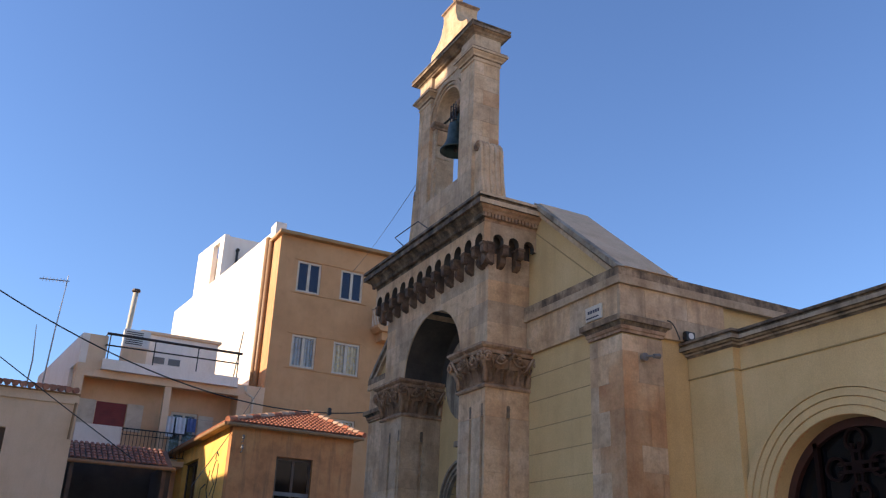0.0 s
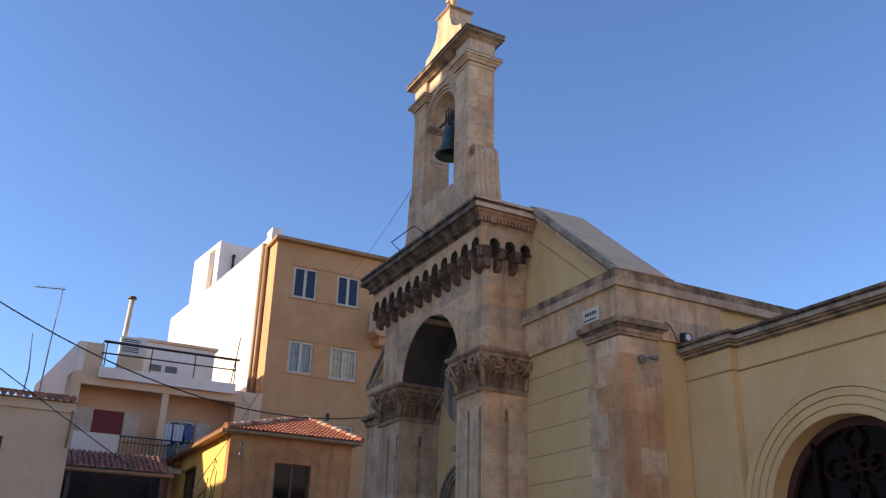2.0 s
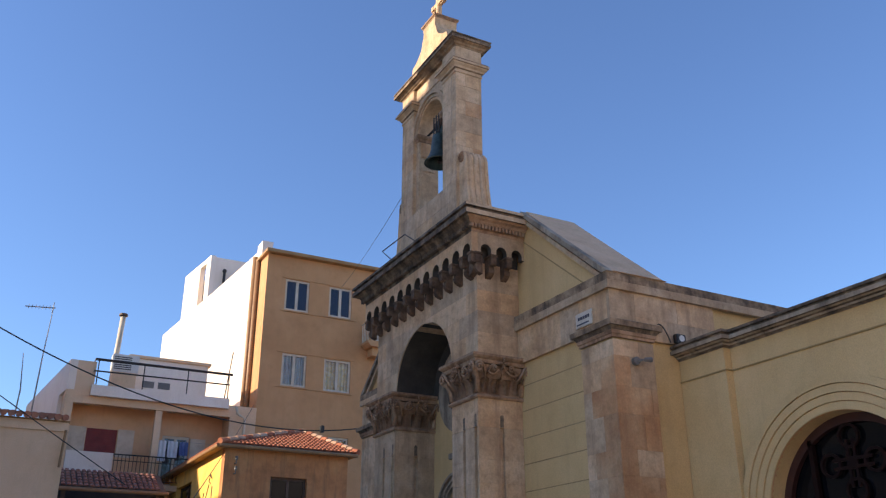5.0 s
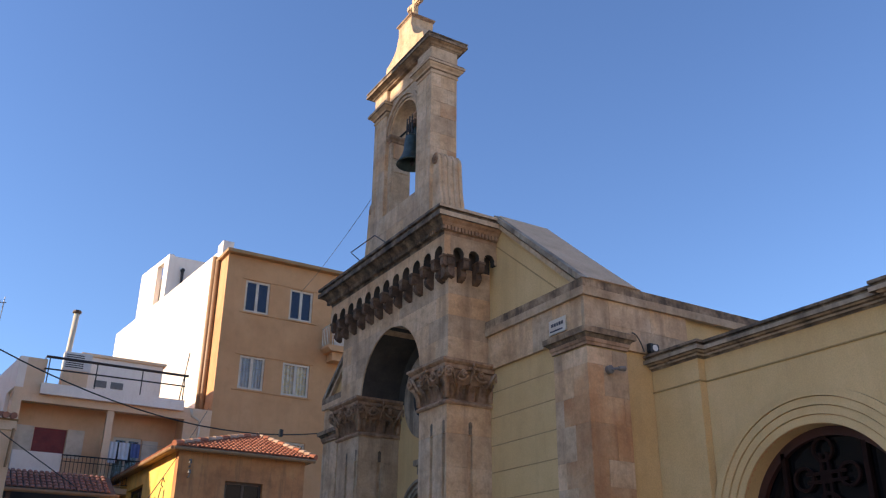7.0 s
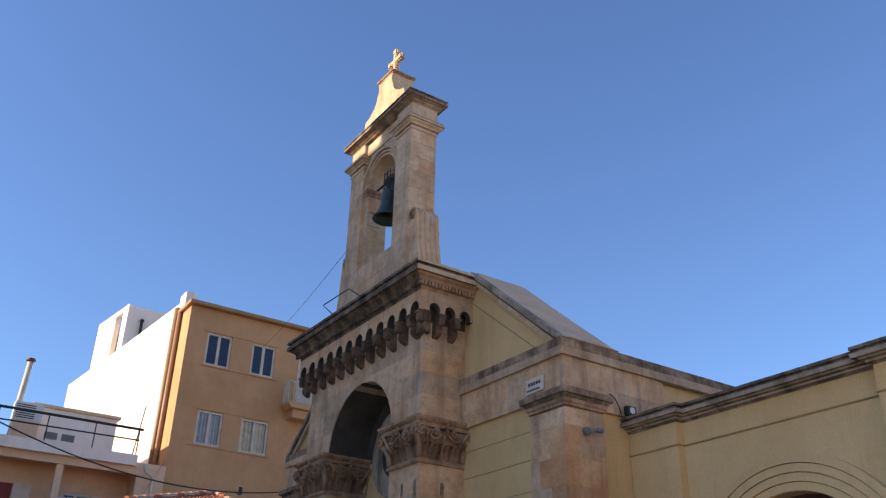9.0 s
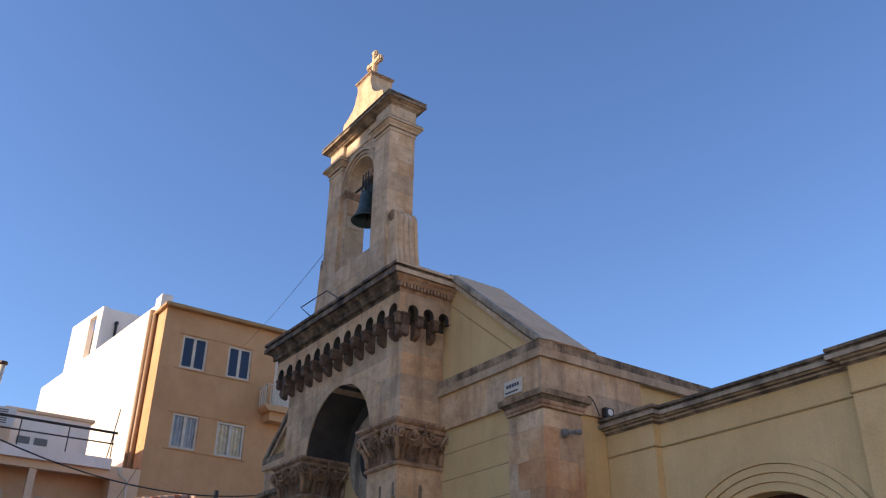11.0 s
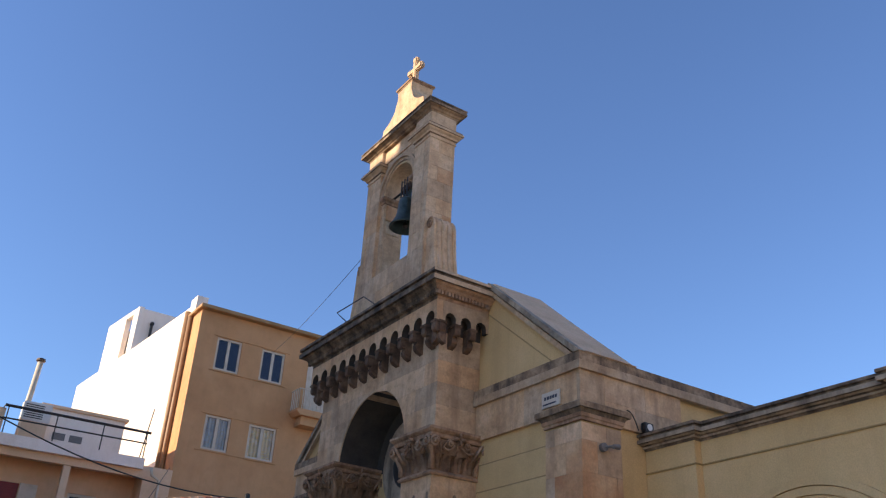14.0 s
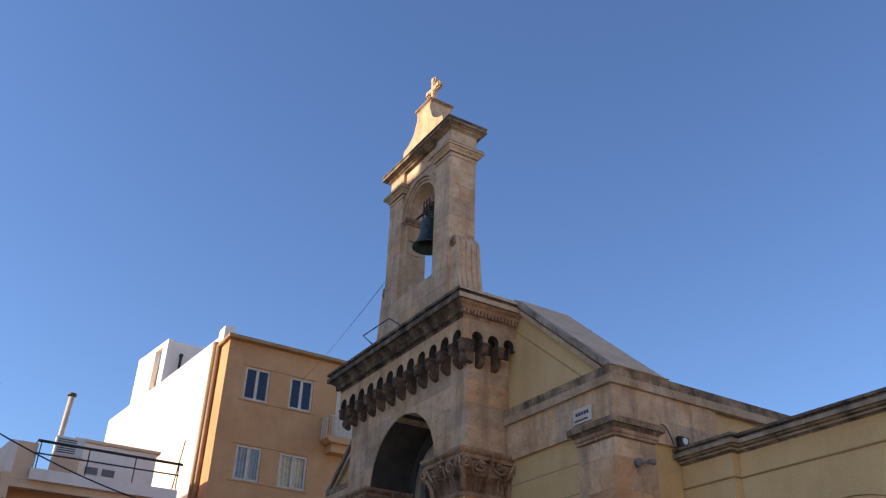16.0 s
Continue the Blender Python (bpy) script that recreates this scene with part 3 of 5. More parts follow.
for i in range(3):
    for y, a in ((PY0, 0), (PY1, 180)):
        o = new("corbel", cm)
        o.parent = church
        o.matrix_local = pose(PX - 0.087 + SIDE_W * i / 3, y, ARCH_Z - 0.09, 0, 0, a)

# piers under the arch: fluted shafts and leaf capitals
SHAFT_TOP, CAP_TOP = 4.84, 5.48


def fluted(x0, x1, y0, y1, depth, width, cuts_front, cuts_side_lo, cuts_side_hi):
    """Plan of a pier with narrow upright grooves."""
    pts = [(x0, y0)]
    for c in cuts_front:
        pts += [(x0, c - width / 2), (x0 + depth, c - width / 2), (x0 + depth, c + width / 2), (x0, c + width / 2)]
    pts += [(x0, y1)]
    for c in cuts_side_hi:
        pts += [(c - width / 2, y1), (c - width / 2, y1 - depth), (c + width / 2, y1 - depth), (c + width / 2, y1)]
    pts += [(x1, y1), (x1, y0)]
    for c in cuts_side_lo:
        pts += [(c + width / 2, y0), (c + width / 2, y0 + depth), (c - width / 2, y0 + depth), (c - width / 2, y0)]
    return pts


def capital(x0, x1, y0, y1, parent):
    """A flared leaf capital round a pier: bell, necking, two rows of leaves, scrolls at the corners, moulded abacus."""
    cap = part("capital", moulding(bmesh.new(), [(-0.2, 4.84), (0.03, 4.84), (0.045, 4.865), (0.03, 4.89), (0.0, 4.91), (0.0, 5.08), (0.012, 5.20), (0.05, 5.30), (0.06, 5.34), (-0.2, 5.36)],
               [(x0, y0), (x1, y0), (x1, y1), (x0, y1)], closed=True), CAPITAL, parent, "carved leaf capital in brown weathered stone")
    ab = [(-0.2, 5.35), (0.09, 5.35), (0.10, 5.375), (0.10, 5.41), (0.125, 5.42), (0.155, 5.45), (0.155, 5.485), (-0.2, 5.49)]
    part("abacus", moulding(bmesh.new(), ab, [(x0, y0), (x1, y0), (x1, y1), (x0, y1)], closed=True), CAPITAL, cap)
    faces = [((x0, y0), (x0, y1), (-1, 0)), ((x0, y0), (x1, y0), (0, -1)), ((x0, y1), (x1, y1), (0, 1))]
    for a, b, nrm in faces:
        a, b, nrm = Vector((*a, 0)), Vector((*b, 0)), Vector((*nrm, 0))
        along = (b - a).normalized()
        length = (b - a).length
        up = Vector((0, 0, 1))
        # tall flat leaves on the bell
        n = max(3, round(length / 0.2))
        for i in range(n):
            c = a + along * ((i + 0.5) * length / n) + nrm * 0.006
            bm = bmesh.new()
            prev = None
            w = length / n * 0.40
            for k in range(7):
                v = k / 6
                z = 4.925 + 0.24 * (v if v < 0.9 else 0.9 - (v - 0.9) * 0.9)
                o = 0.085 * v ** 3 + (0.025 if v > 0.9 else 0)
                ww = w * (0.8 + 0.25 * math.sin(math.pi * v)) * (0.5 if k == 6 else 1)
                ring = [bm.verts.new(c + along * (s * ww) + nrm * (o + (0.022 if s == 0 else 0.003)) + up * z) for s in (-1, -0.5, 0, 0.5, 1)]
                if prev:
                    for q in range(4):
                        bm.faces.new((prev[q], prev[q + 1], ring[q + 1], ring[q]))
                prev = ring
            bmesh.ops.solidify(bm, geom=bm.faces[:], thickness=0.02)
            part("leaf", bm, CAPITAL, cap)
        # curled tendrils rising to the abacus
        for q, (u, way, r0) in enumerate(((-0.055, 1, 0.085), (length + 0.055, -1, 0.085), (length * 0.30, -1, 0.055), (length * 0.70, 1, 0.055))):
            c = a + along * u + nrm * (0.135 if q < 2 else 0.10) + up * (5.265 if q < 2 else 5.285)
            bm = bmesh.new()
            pts = [c + along * (way * 1.9 * r0) - nrm * 0.07 - up * (2.1 * r0), c + along * (way * 1.35 * r0) - nrm * 0.03 - up * (0.6 * r0)]
            for k in range(20):
                g = radians(20 + k * 30)
                rr = r0 * (1 - k / 24)
                pts.append(c + along * (way * rr * math.cos(g)) + up * (rr * math.sin(g)) + nrm * (0.03 * k / 20))
            tube(bm, pts, 0.021 if q < 2 else 0.015, 6)
            part("scroll", bm, CAPITAL, cap, smooth=True)
        # flower in the middle of the abacus
        c = a + along * (length / 2) + nrm * 0.125 + up * 5.36
        bm = bmesh.new()
        for k in range(4):
            g = radians(k * 90)
            e = along * math.cos(g) + up * math.sin(g)
            tube(bm, [c - nrm * 0.02, c + e * 0.05 + nrm * 0.03, c + e * 0.085 + nrm * 0.012], 0.022, 6)
        tube(bm, [c - up * 0.22 - nrm * 0.09, c - up * 0.12 - nrm * 0.04, c - nrm * 0.01], 0.016, 6)
        part("flower", bm, CAPITAL, cap, smooth=True)
        # garland between tendril and flower
        for s in (-1, 1):
            bm = bmesh.new()
            p0, p1 = a + along * (length / 2 + s * 0.06) + nrm * 0.09 + up * 5.27, a + along * (length / 2 + s * length * 0.34) + nrm * 0.10 + up * 5.22
            tube(bm, sag(p0, p1, 0.05, 8), 0.017, 6)
            part("garland", bm, CAPITAL, cap, smooth=True)
    for cx, cy, dx, dy in ((x0, y0, -1, -1), (x0, y1, -1, 1), (x1, y0, 1, -1)):
        bm = bmesh.new()
        d = Vector((dx, dy, 0)).normalized()
        c = Vector((cx, cy, 0))
        tube(bm, [c + d * 0.0 + Vector((0, 0, 4.92)), c + d * 0.02 + Vector((0, 0, 5.06)), c + d * 0.07 + Vector((0, 0, 5.17)), c + d * 0.15 + Vector((0, 0, 5.23))], 0.045, 8)
        part("corner_leaf", bm, CAPITAL, cap, smooth=True)


for y0, y1 in ((PY0, 1.16), (3.24, 4.08)):
    mid = (y0 + y1) / 2
    plan = fluted(PX - 0.015, NX - 0.003, y0, y1, 0.045, 0.075, [y0 + 0.10 * (y1 - y0), y0 + 0.53 * (y1 - y0)], [0.76], [0.76])
    pier = part("porch_pier", boxed(PX + 0.05, NX - 0.004, y0 + 0.05, y1 - 0.05, 0, 4.84), GROOVE, church, "limestone porch pier with narrow sunk grooves")
    for k, (za, zb) in enumerate(((0, 0.9), (0.9, 1.5), (1.5, 2.1), (2.1, 2.65), (2.65, 3.15), (3.15, 3.62), (3.62, 3.95), (3.95, 4.42))):
        part("block", prism(bmesh.new(), plan, "z", za, zb - 0.003), STONE, pier)
    part("pier_head", boxed(PX - 0.0155, NX - 0.003, y0, y1, 4.42, 4.842), STONE, pier)
    # thin dark plates put the shade of the slot heads into colour
    for gy in (y0 + 0.10 * (y1 - y0), y0 + 0.53 * (y1 - y0)):
        part("slot", prism(bmesh.new(), [(gy - 0.03, 4.425), (gy + 0.03, 4.425)] + arc(gy, 4.58, 0.03, 0, 180, 8), "x", PX - 0.018, PX), WEATHERED_SHADE, pier, "dark round-topped patch for the slot shade")
    for gy, yy in ((0.76, y0), ):
        part("slot", prism(bmesh.new(), [(gy - 0.03, 4.425), (gy + 0.03, 4.425)] + arc(gy, 4.58, 0.03, 0, 180, 8), "y", yy - 0.0025, yy + 0.02), WEATHERED_SHADE, pier, "dark round-topped patch for the slot shade")
    capital(PX - 0.015, NX - 0.02, y0, y1, pier)

# ---- belfry ----
BX0, BX1, BY0, BY1 = 0.45, 0.985, 1.14, 3.36
BC = (BY0 + BY1) / 2
OPEN_R, OPEN_Z, OPEN_LOW = 0.49, 10.49, 8.82
PIL = 0.50         # width of the pilasters
belfry = part("belfry", prism(bmesh.new(), [(BY0 + 0.01, 7.8), (BY1 - 0.01, 7.8), (BY1 - 0.01, OPEN_LOW - 0.01), (BY0 + 0.01, OPEN_LOW - 0.01)], "x", BX0 + 0.015, BX1 - 0.015), GROOVE, church, "tall limestone bell wall with one arched opening")
# foot of the bell wall in three courses
for za, zb, cuts in ((7.80, 8.14, (0.0, 0.55, 1.25, 1.78, 2.22)), (8.14, 8.47, (0.0, 0.34, 0.92, 1.55, 2.22)), (8.47, OPEN_LOW, (0.0, 0.62, 1.12, 1.62, 2.22))):
    for ua, ub in zip(cuts, cuts[1:]):
        part("block", boxed(BX0, BX1, BY0 + ua + 0.001, BY0 + ub - 0.002, za + 0.0025, zb - 0.0025), STONE, belfry)
# wall round the opening, set back from the pilasters
ring = [(BY0 + PIL - 0.02, OPEN_LOW), (BC - OPEN_R, OPEN_LOW)] + arc(BC, OPEN_Z, OPEN_R, 180, 0, 32) + [(BC + OPEN_R, OPEN_LOW), (BY1 - PIL + 0.02, OPEN_LOW), (BY1 - PIL + 0.02, 11.50), (BY0 + PIL - 0.02, 11.50)]
part("arch_wall", prism(bmesh.new(), ring, "x", BX0 + 0.07, BX1 - 0.05), STONE, belfry, "limestone wall round the bell opening")
courses = (8.82, 9.16, 9.50, 9.80, 10.14, 10.44, 10.74, 11.02)
for y0, y1 in ((BY0, BY0 + PIL), (BY1 - PIL, BY1)):
    part("pilaster_core", boxed(BX0 + 0.012, BX1 - 0.012, y0 + 0.012, y1 - 0.012, OPEN_LOW, 11.40), GROOVE, belfry)
    for k, (za, zb) in enumerate(zip(courses, courses[1:])):
        xm = BX0 + (0.20, 0.34)[k % 2]
        part("block", boxed(BX0, xm, y0, y1, za + 0.0025, zb - 0.0025), STONE, belfry)
        part("block", boxed(xm + 0.003, BX1, y0 + 0.001, y1 - 0.001, za + 0.0025, zb - 0.0025), STONE_RED if k % 3 == 1 else STONE, belfry)
    capp = [(-0.1, 11.00), (0.0, 11.00), (0.02, 11.012), (0.02, 11.035), (0.005, 11.04), (0.008, 11.08), (0.035, 11.095), (0.045, 11.13), (0.085, 11.16), (0.095, 11.18), (0.115, 11.185), (0.118, 11.225), (0.10, 11.235), (0.10, 11.26), (-0.1, 11.27)]
    pcap = part("pilaster_cap", moulding(bmesh.new(), capp, [(BX0, y0), (BX1, y0), (BX1, y1), (BX0, y1)], closed=True), STONE, belfry, "moulded pilaster cap with dark fillets")
    run_stone(pcap, len(capp), (3, 5, 9, 11, 12), CARVED)
    part("entablature_block", boxed(BX0 - 0.01, BX1 + 0.01, y0 - 0.01, y1 + 0.01, 11.272, 11.57, bevel=0.008), STONE, belfry, "block of the entablature over a pilaster")
# arch mouldings, imposts and rounded panels in the jambs
for r0, r1, out in ((OPEN_R, OPEN_R + 0.045, 0.015), (OPEN_R + 0.055, OPEN_R + 0.11, 0.035), (OPEN_R + 0.12, OPEN_R + 0.185, 0.065)):
    part("archivolt", half_ring(bmesh.new(), BX0 + 0.07 - out, BX0 + 0.08, BC, OPEN_Z, r0, r1), STONE, belfry, "moulded ring of the bell arch")
for s in (-1, 1):
    ya, yb = sorted((BC + s * OPEN_R, BC + s * (BY1 - PIL - BC - 0.004)))
    imp = [(-0.08, 10.36), (0.0, 10.36), (0.02, 10.375), (0.02, 10.41), (0.05, 10.44), (0.06, 10.46), (0.06, 10.495), (-0.08, 10.505)]
    ring = [(BX0 + 0.07, ya), (BX1 - 0.05, ya), (BX1 - 0.05, yb), (BX0 + 0.07, yb)]
    part("impost", moulding(bmesh.new(), imp, ring, closed=True), CAPITAL, belfry, "moulded impost of the bell arch")
    yp = BC + s * OPEN_R
    ya, yb = sorted((yp, yp - s * 0.035))
    part("jamb_panel", prism(bmesh.new(), [(0.54, 8.83), (0.82, 8.83)] + arc(0.68, 9.52, 0.14, 0, 180, 12), "y", ya, yb), STONE, belfry, "round-topped stone panel in the jamb")
    for za, zb, out in ((9.74, 9.98, 0.02), (10.02, 10.34, 0.03)):
        ya, yb = sorted((yp, yp - s * out))
        part("jamb_stone", boxed(0.56, 0.86, ya, yb, za, zb, bevel=0.008), STONE_RED if za > 10 else STONE, belfry)
    # narrow upright panel sunk in the face of the pilaster
    ya, yb = sorted((BC + s * (BY1 - BC - 0.13), BC + s * (BY1 - BC - 0.16)))
    part("face_fillet", boxed(BX0 - 0.008, BX0 + 0.01, ya, yb, 8.95, 10.98), STONE, belfry)
# entablature and main cornice
part("entablature", boxed(BX0 + 0.05, BX1 - 0.04, BY0 + 0.05, BY1 - 0.05, 11.27, 11.57), STONE, belfry)
ring = [(BX0 - 0.01, BY0 - 0.01), (BX1 + 0.01, BY0 - 0.01), (BX1 + 0.01, BY1 + 0.01), (BX0 - 0.01, BY1 + 0.01)]
prof = [(-0.15, 11.565), (0.005, 11.565), (0.015, 11.59), (0.04, 11.60), (0.06, 11.63), (0.10, 11.645), (0.115, 11.66), (-0.15, 11.662)]
part("belfry_cornice", moulding(bmesh.new(), prof, ring, closed=True), CARVED, belfry, "stained moulded cornice")
top_lip = [(-0.15, 11.663), (0.12, 11.663), (0.12, 11.655), (0.138, 11.655), (0.14, 11.70), (0.126, 11.706), (0.128, 11.735), (0.142, 11.74), (0.14, 11.765), (-0.15, 11.80)]
run_stone(part("cornice_lip", moulding(bmesh.new(), top_lip, ring, closed=True), WEATHERED_SHADE, belfry, "blackened cornice edge"), len(top_lip), (3,), LIP_STONE)
part("cornice_top", boxed(BX0 - 0.1, BX1 + 0.1, BY0 - 0.1, BY1 + 0.1, 11.74, 11.795), STONE, belfry)
# scrolled crown
half = [(0.80, 11.79), (0.80, 11.95), (0.755, 11.97), (0.75, 12.06), (0.735, 12.12)]
for k in range(11):
    v = k / 10
    half.append((0.72 - 0.42 * math.sin(v * math.pi / 2) ** 0.9, 12.15 + 0.36 * v ** 1.25))
half += [(0.285, 12.54), (0.255, 12.60), (0.245, 12.68), (0.255, 12.76), (0.265, 12.82)]
crown = [(BC - w, z) for w, z in half] + [(BC + w, z) for w, z in half[::-1]]
crown_ob = part("crown", prism(bmesh.new(), crown, "x", BX0 + 0.02, BX1 - 0.03), STONE, belfry, "curved stone crown lit by the sun")
cap_p = [(-0.2, 12.80), (0.005, 12.80), (0.012, 12.825), (0.03, 12.835), (0.035, 12.868), (-0.2, 12.89)]
part("crown_cap", moulding(bmesh.new(), cap_p, [(BX0 + 0.02, BC - 0.265), (BX1 - 0.03, BC - 0.265), (BX1 - 0.03, BC + 0.265), (BX0 + 0.02, BC + 0.265)], closed=True), CAPITAL, crown_ob)
cxm = (BX0 + BX1) / 2 - 0.03
bm = boxed(cxm - 0.12, cxm + 0.12, BC - 0.12, BC + 0.12, 12.87, 12.97, bevel=0.02)
box(bm, cxm - 0.05, cxm + 0.05, BC - 0.055, BC + 0.055, 12.96, 13.58, bevel=0.018)
box(bm, cxm - 0.047, cxm + 0.047, BC - 0.19, BC + 0.19, 13.28, 13.40, bevel=0.018)
for dy, dz in ((-0.19, 13.34), (0.19, 13.34), (0.0, 13.57)):
    box(bm, cxm - 0.055, cxm + 0.055, BC + dy - 0.075, BC + dy + 0.075, dz - 0.075, dz + 0.075, bevel=0.03)
part("cross", bm, STONE, crown_ob, "small sunlit stone cross with flared ends")

# scroll buttresses on both sides of the belfry
for s in (-1, 1):
    f = (lambda d: BY0 - d) if s == -1 else (lambda d: BY1 + d)
    side = [(0.0, 9.30), (0.09, 9.32), (0.18, 9.27), (0.22, 9.15), (0.225, 9.00), (0.26, 8.60), (0.33, 8.20), (0.42, 7.80), (0.0, 7.80)]
    body = part("buttress", prism(bmesh.new(), [(f(d), z) for d, z in side], "x", 0.505, 0.955), STONE, belfry, "fluted scroll-shaped stone buttress")
    for k in range(4):
        x = 0.55 + k * 0.109
        bm = bmesh.new()
        tube(bm, [Vector((x + 0.02, f(d + 0.004), z)) for d, z in side[1:8]], 0.026, 6)
        part("rib", bm, STONE, body, smooth=True)
    bm = bmesh.new()
    pts = [Vector((0.50, f(0.105 + 0.085 * (1 - k / 22) * math.cos(radians(60 + 32 * k))), 9.20 + 0.10 * (1 - k / 22) * math.sin(radians(60 + 32 * k)))) for k in range(18)]
    tube(bm, pts, 0.024, 6)
    part("scroll", bm, CAPITAL, body, smooth=True)
    part("foot_block", boxed(0.95, 1.12, *sorted((f(0.10), f(0.42))), 7.80, 7.93, bevel=0.02), STONE, belfry)

# bell on its yoke
bell = thing("bell", "green bronze bell hanging in the stone arch", "bell")
prof = [(0.001, 10.315), (0.09, 10.31), (0.135, 10.275), (0.152, 10.20), (0.160, 10.08), (0.163, 10.07), (0.170, 9.98), (0.20, 9.87), (0.25, 9.77), (0.292, 9.715), (0.295, 9.69), (0.265, 9.695), (0.18, 9.88), (0.13, 10.16), (0.001, 10.22)]
part("bell_body", turned(bmesh.new(), prof, 0.70, BC - 0.02), BRONZE, bell, smooth=True)
bm = bmesh.new()
tube(bm, [(0.70, BC - 0.02, 10.170), (0.70, BC - 0.02, 9.750)], 0.015)
turned(bm, [(0.001, 9.780), (0.04, 9.750), (0.045, 9.720), (0.02, 9.680), (0.001, 9.670)], 0.70, BC - 0.02, 12)
part("clapper", bm, IRON, bell)
bm = bmesh.new()
for dy in (-0.08, 0.0, 0.08):
    tube(bm, [(0.70, BC - 0.02 + dy, 10.270), (0.70, BC - 0.02 + dy * 1.3, 10.490)], 0.022, 6)
part("crown_loops", bm, BRONZE, bell)
part("yoke", boxed(0.64, 0.76, BC - 0.20, BC + 0.16, 10.46, 10.60, bevel=0.02), DARK_WOOD, bell, "dark wooden yoke")
part("axle", tube(bmesh.new(), [(0.70, BC - OPEN_R - 0.01, 10.53), (0.70, BC + OPEN_R + 0.01, 10.53)], 0.022, 8), IRON, bell)
for dy in (-0.12, -0.02, 0.08):
    part("strap", tube(bmesh.new(), [(0.625, BC + dy, 10.30), (0.625, BC + dy, 10.70), (0.775, BC + dy, 10.70), (0.775, BC + dy, 10.30)], 0.014, 6), IRON, bell)

# ---- wing ----
WX, WY = 2.38, -4.10
wing = thing("church_wing", "pale yellow plastered church wing with an arched window", "church wing")
R_IN, R_OUT, W_Z = 1.08, 1.475, 2.91
outl = [(-1.87, 0.0), (-1.87, 5.09), (-11.0, 5.09), (-11.0, 0.0), (WY - R_IN, 0.0), (WY - R_IN, 0.9), (WY - R_IN, W_Z)] + arc(WY, W_Z, R_IN, 180, 0, 40)[1:] + [(WY + R_IN, 0.0)]
part("wing_wall", prism(bmesh.new(), outl, "x", WX, WX + 0.45), YELLOW, wing, "pale yellow plastered wall")
part("side_wall", boxed(WX + 0.45, 12.0, -11.0, -10.6, 0, 5.0), YELLOW, wing)
part("wing_roof", boxed(WX + 0.1, 12.0, -11.0, -1.9, 5.095, 5.14), ROOF_PLASTER, wing)
for y0, y1 in ((-2.69, -1.868), (-6.25, -5.40)):
    part("pilaster", boxed(WX - 0.12, WX - 0.002, y0, y1, 0, 5.08), YELLOW, wing)
low = [(-0.05, 5.075), (0.012, 5.075), (0.02, 5.095), (0.045, 5.10), (0.05, 5.125), (0.085, 5.135), (0.105, 5.16), (-0.05, 5.162)]
lip = [(-0.05, 5.163), (0.115, 5.163), (0.115, 5.15), (0.15, 5.15), (0.153, 5.20), (0.118, 5.205), (0.118, 5.235), (0.15, 5.24), (0.148, 5.275), (-0.3, 5.30)]
way = [(WX - 0.12, -1.868), (WX - 0.12, -2.69), (WX, -2.69), (WX, -5.40), (WX - 0.12, -5.40), (WX - 0.12, -6.25), (WX, -6.25), (WX, -11.0)]
# dark stone also draws the shade in the groove and under the lip
corn = run_stone(part("wing_cornice", moulding(bmesh.new(), low, way), GREY_STONE, wing, "grey weathered stone cornice"), len(low), (1, 2, 4), WEATHERED_SHADE)
run_stone(part("lip", moulding(bmesh.new(), lip, way), GREY_STONE, corn, "grey upper lip with a black top line and shade-dark groove"), len(lip), (1, 2, 4, 5, 6, 7), WEATHERED_SHADE)
string = [(-0.01, 4.775), (0.018, 4.775), (0.022, 4.79), (0.0, 4.797), (-0.01, 4.797)]
part("string_line", moulding(bmesh.new(), string, way), GROOVE, wing, "thin brown line under the frieze")
step = (R_OUT - R_IN) / 4
for k, out in enumerate((0.03, 0.045, 0.06, 0.075)):
    part("archivolt", half_ring(bmesh.new(), WX - out, WX + 0.05, WY, W_Z, R_IN + k * step + 0.004, R_IN + (k + 1) * step - 0.004, -0.0, 180, 48), YELLOW, wing, "stepped plaster band round the arch")
    for s in (-1, 1):
        ya, yb = sorted((WY + s * (R_IN + k * step + 0.004), WY + s * (R_IN + (k + 1) * step - 0.004)))
        part("jamb_band", boxed(WX - out, WX + 0.05, ya, yb, 0, W_Z), YELLOW, wing)
part("band_backing", half_ring(bmesh.new(), WX - 0.012, WX + 0.02, WY, W_Z, R_IN, R_OUT - 0.02, 0, 180, 48), OCHRE, wing)
win = part("arched_window", half_ring(bmesh.new(), WX + 0.20, WX + 0.27, WY, W_Z, R_IN - 0.10, R_IN - 0.001, 0, 180, 40), RED_WOOD, wing, "dark red-brown arched window frame")
bm = bmesh.new()
for y in (WY - 0.475, WY + 0.575):
    box(bm, WX + 0.20, WX + 0.26, y - 0.03, y + 0.03, 1.0, W_Z + 0.86)
box(bm, WX + 0.20, WX + 0.262, WY - R_IN, WY + R_IN, W_Z - 0.02, W_Z + 0.06)
for s in (-1, 1):
    ya, yb = sorted((WY + s * (R_IN - 0.10), WY + s * (R_IN - 0.001)))
    box(bm, WX + 0.20, WX + 0.27, ya, yb, 0.9, W_Z)
part("mullion", bm, TRACERY, win)
cy, cz = WY + 0.05, W_Z + 0.54
tracery = part("cross_tracery", boxed(WX + 0.218, WX + 0.247, cy - 0.07, cy + 0.07, cz - 0.07, cz + 0.07), TRACERY, win, "dark carved cross with round arm ends")
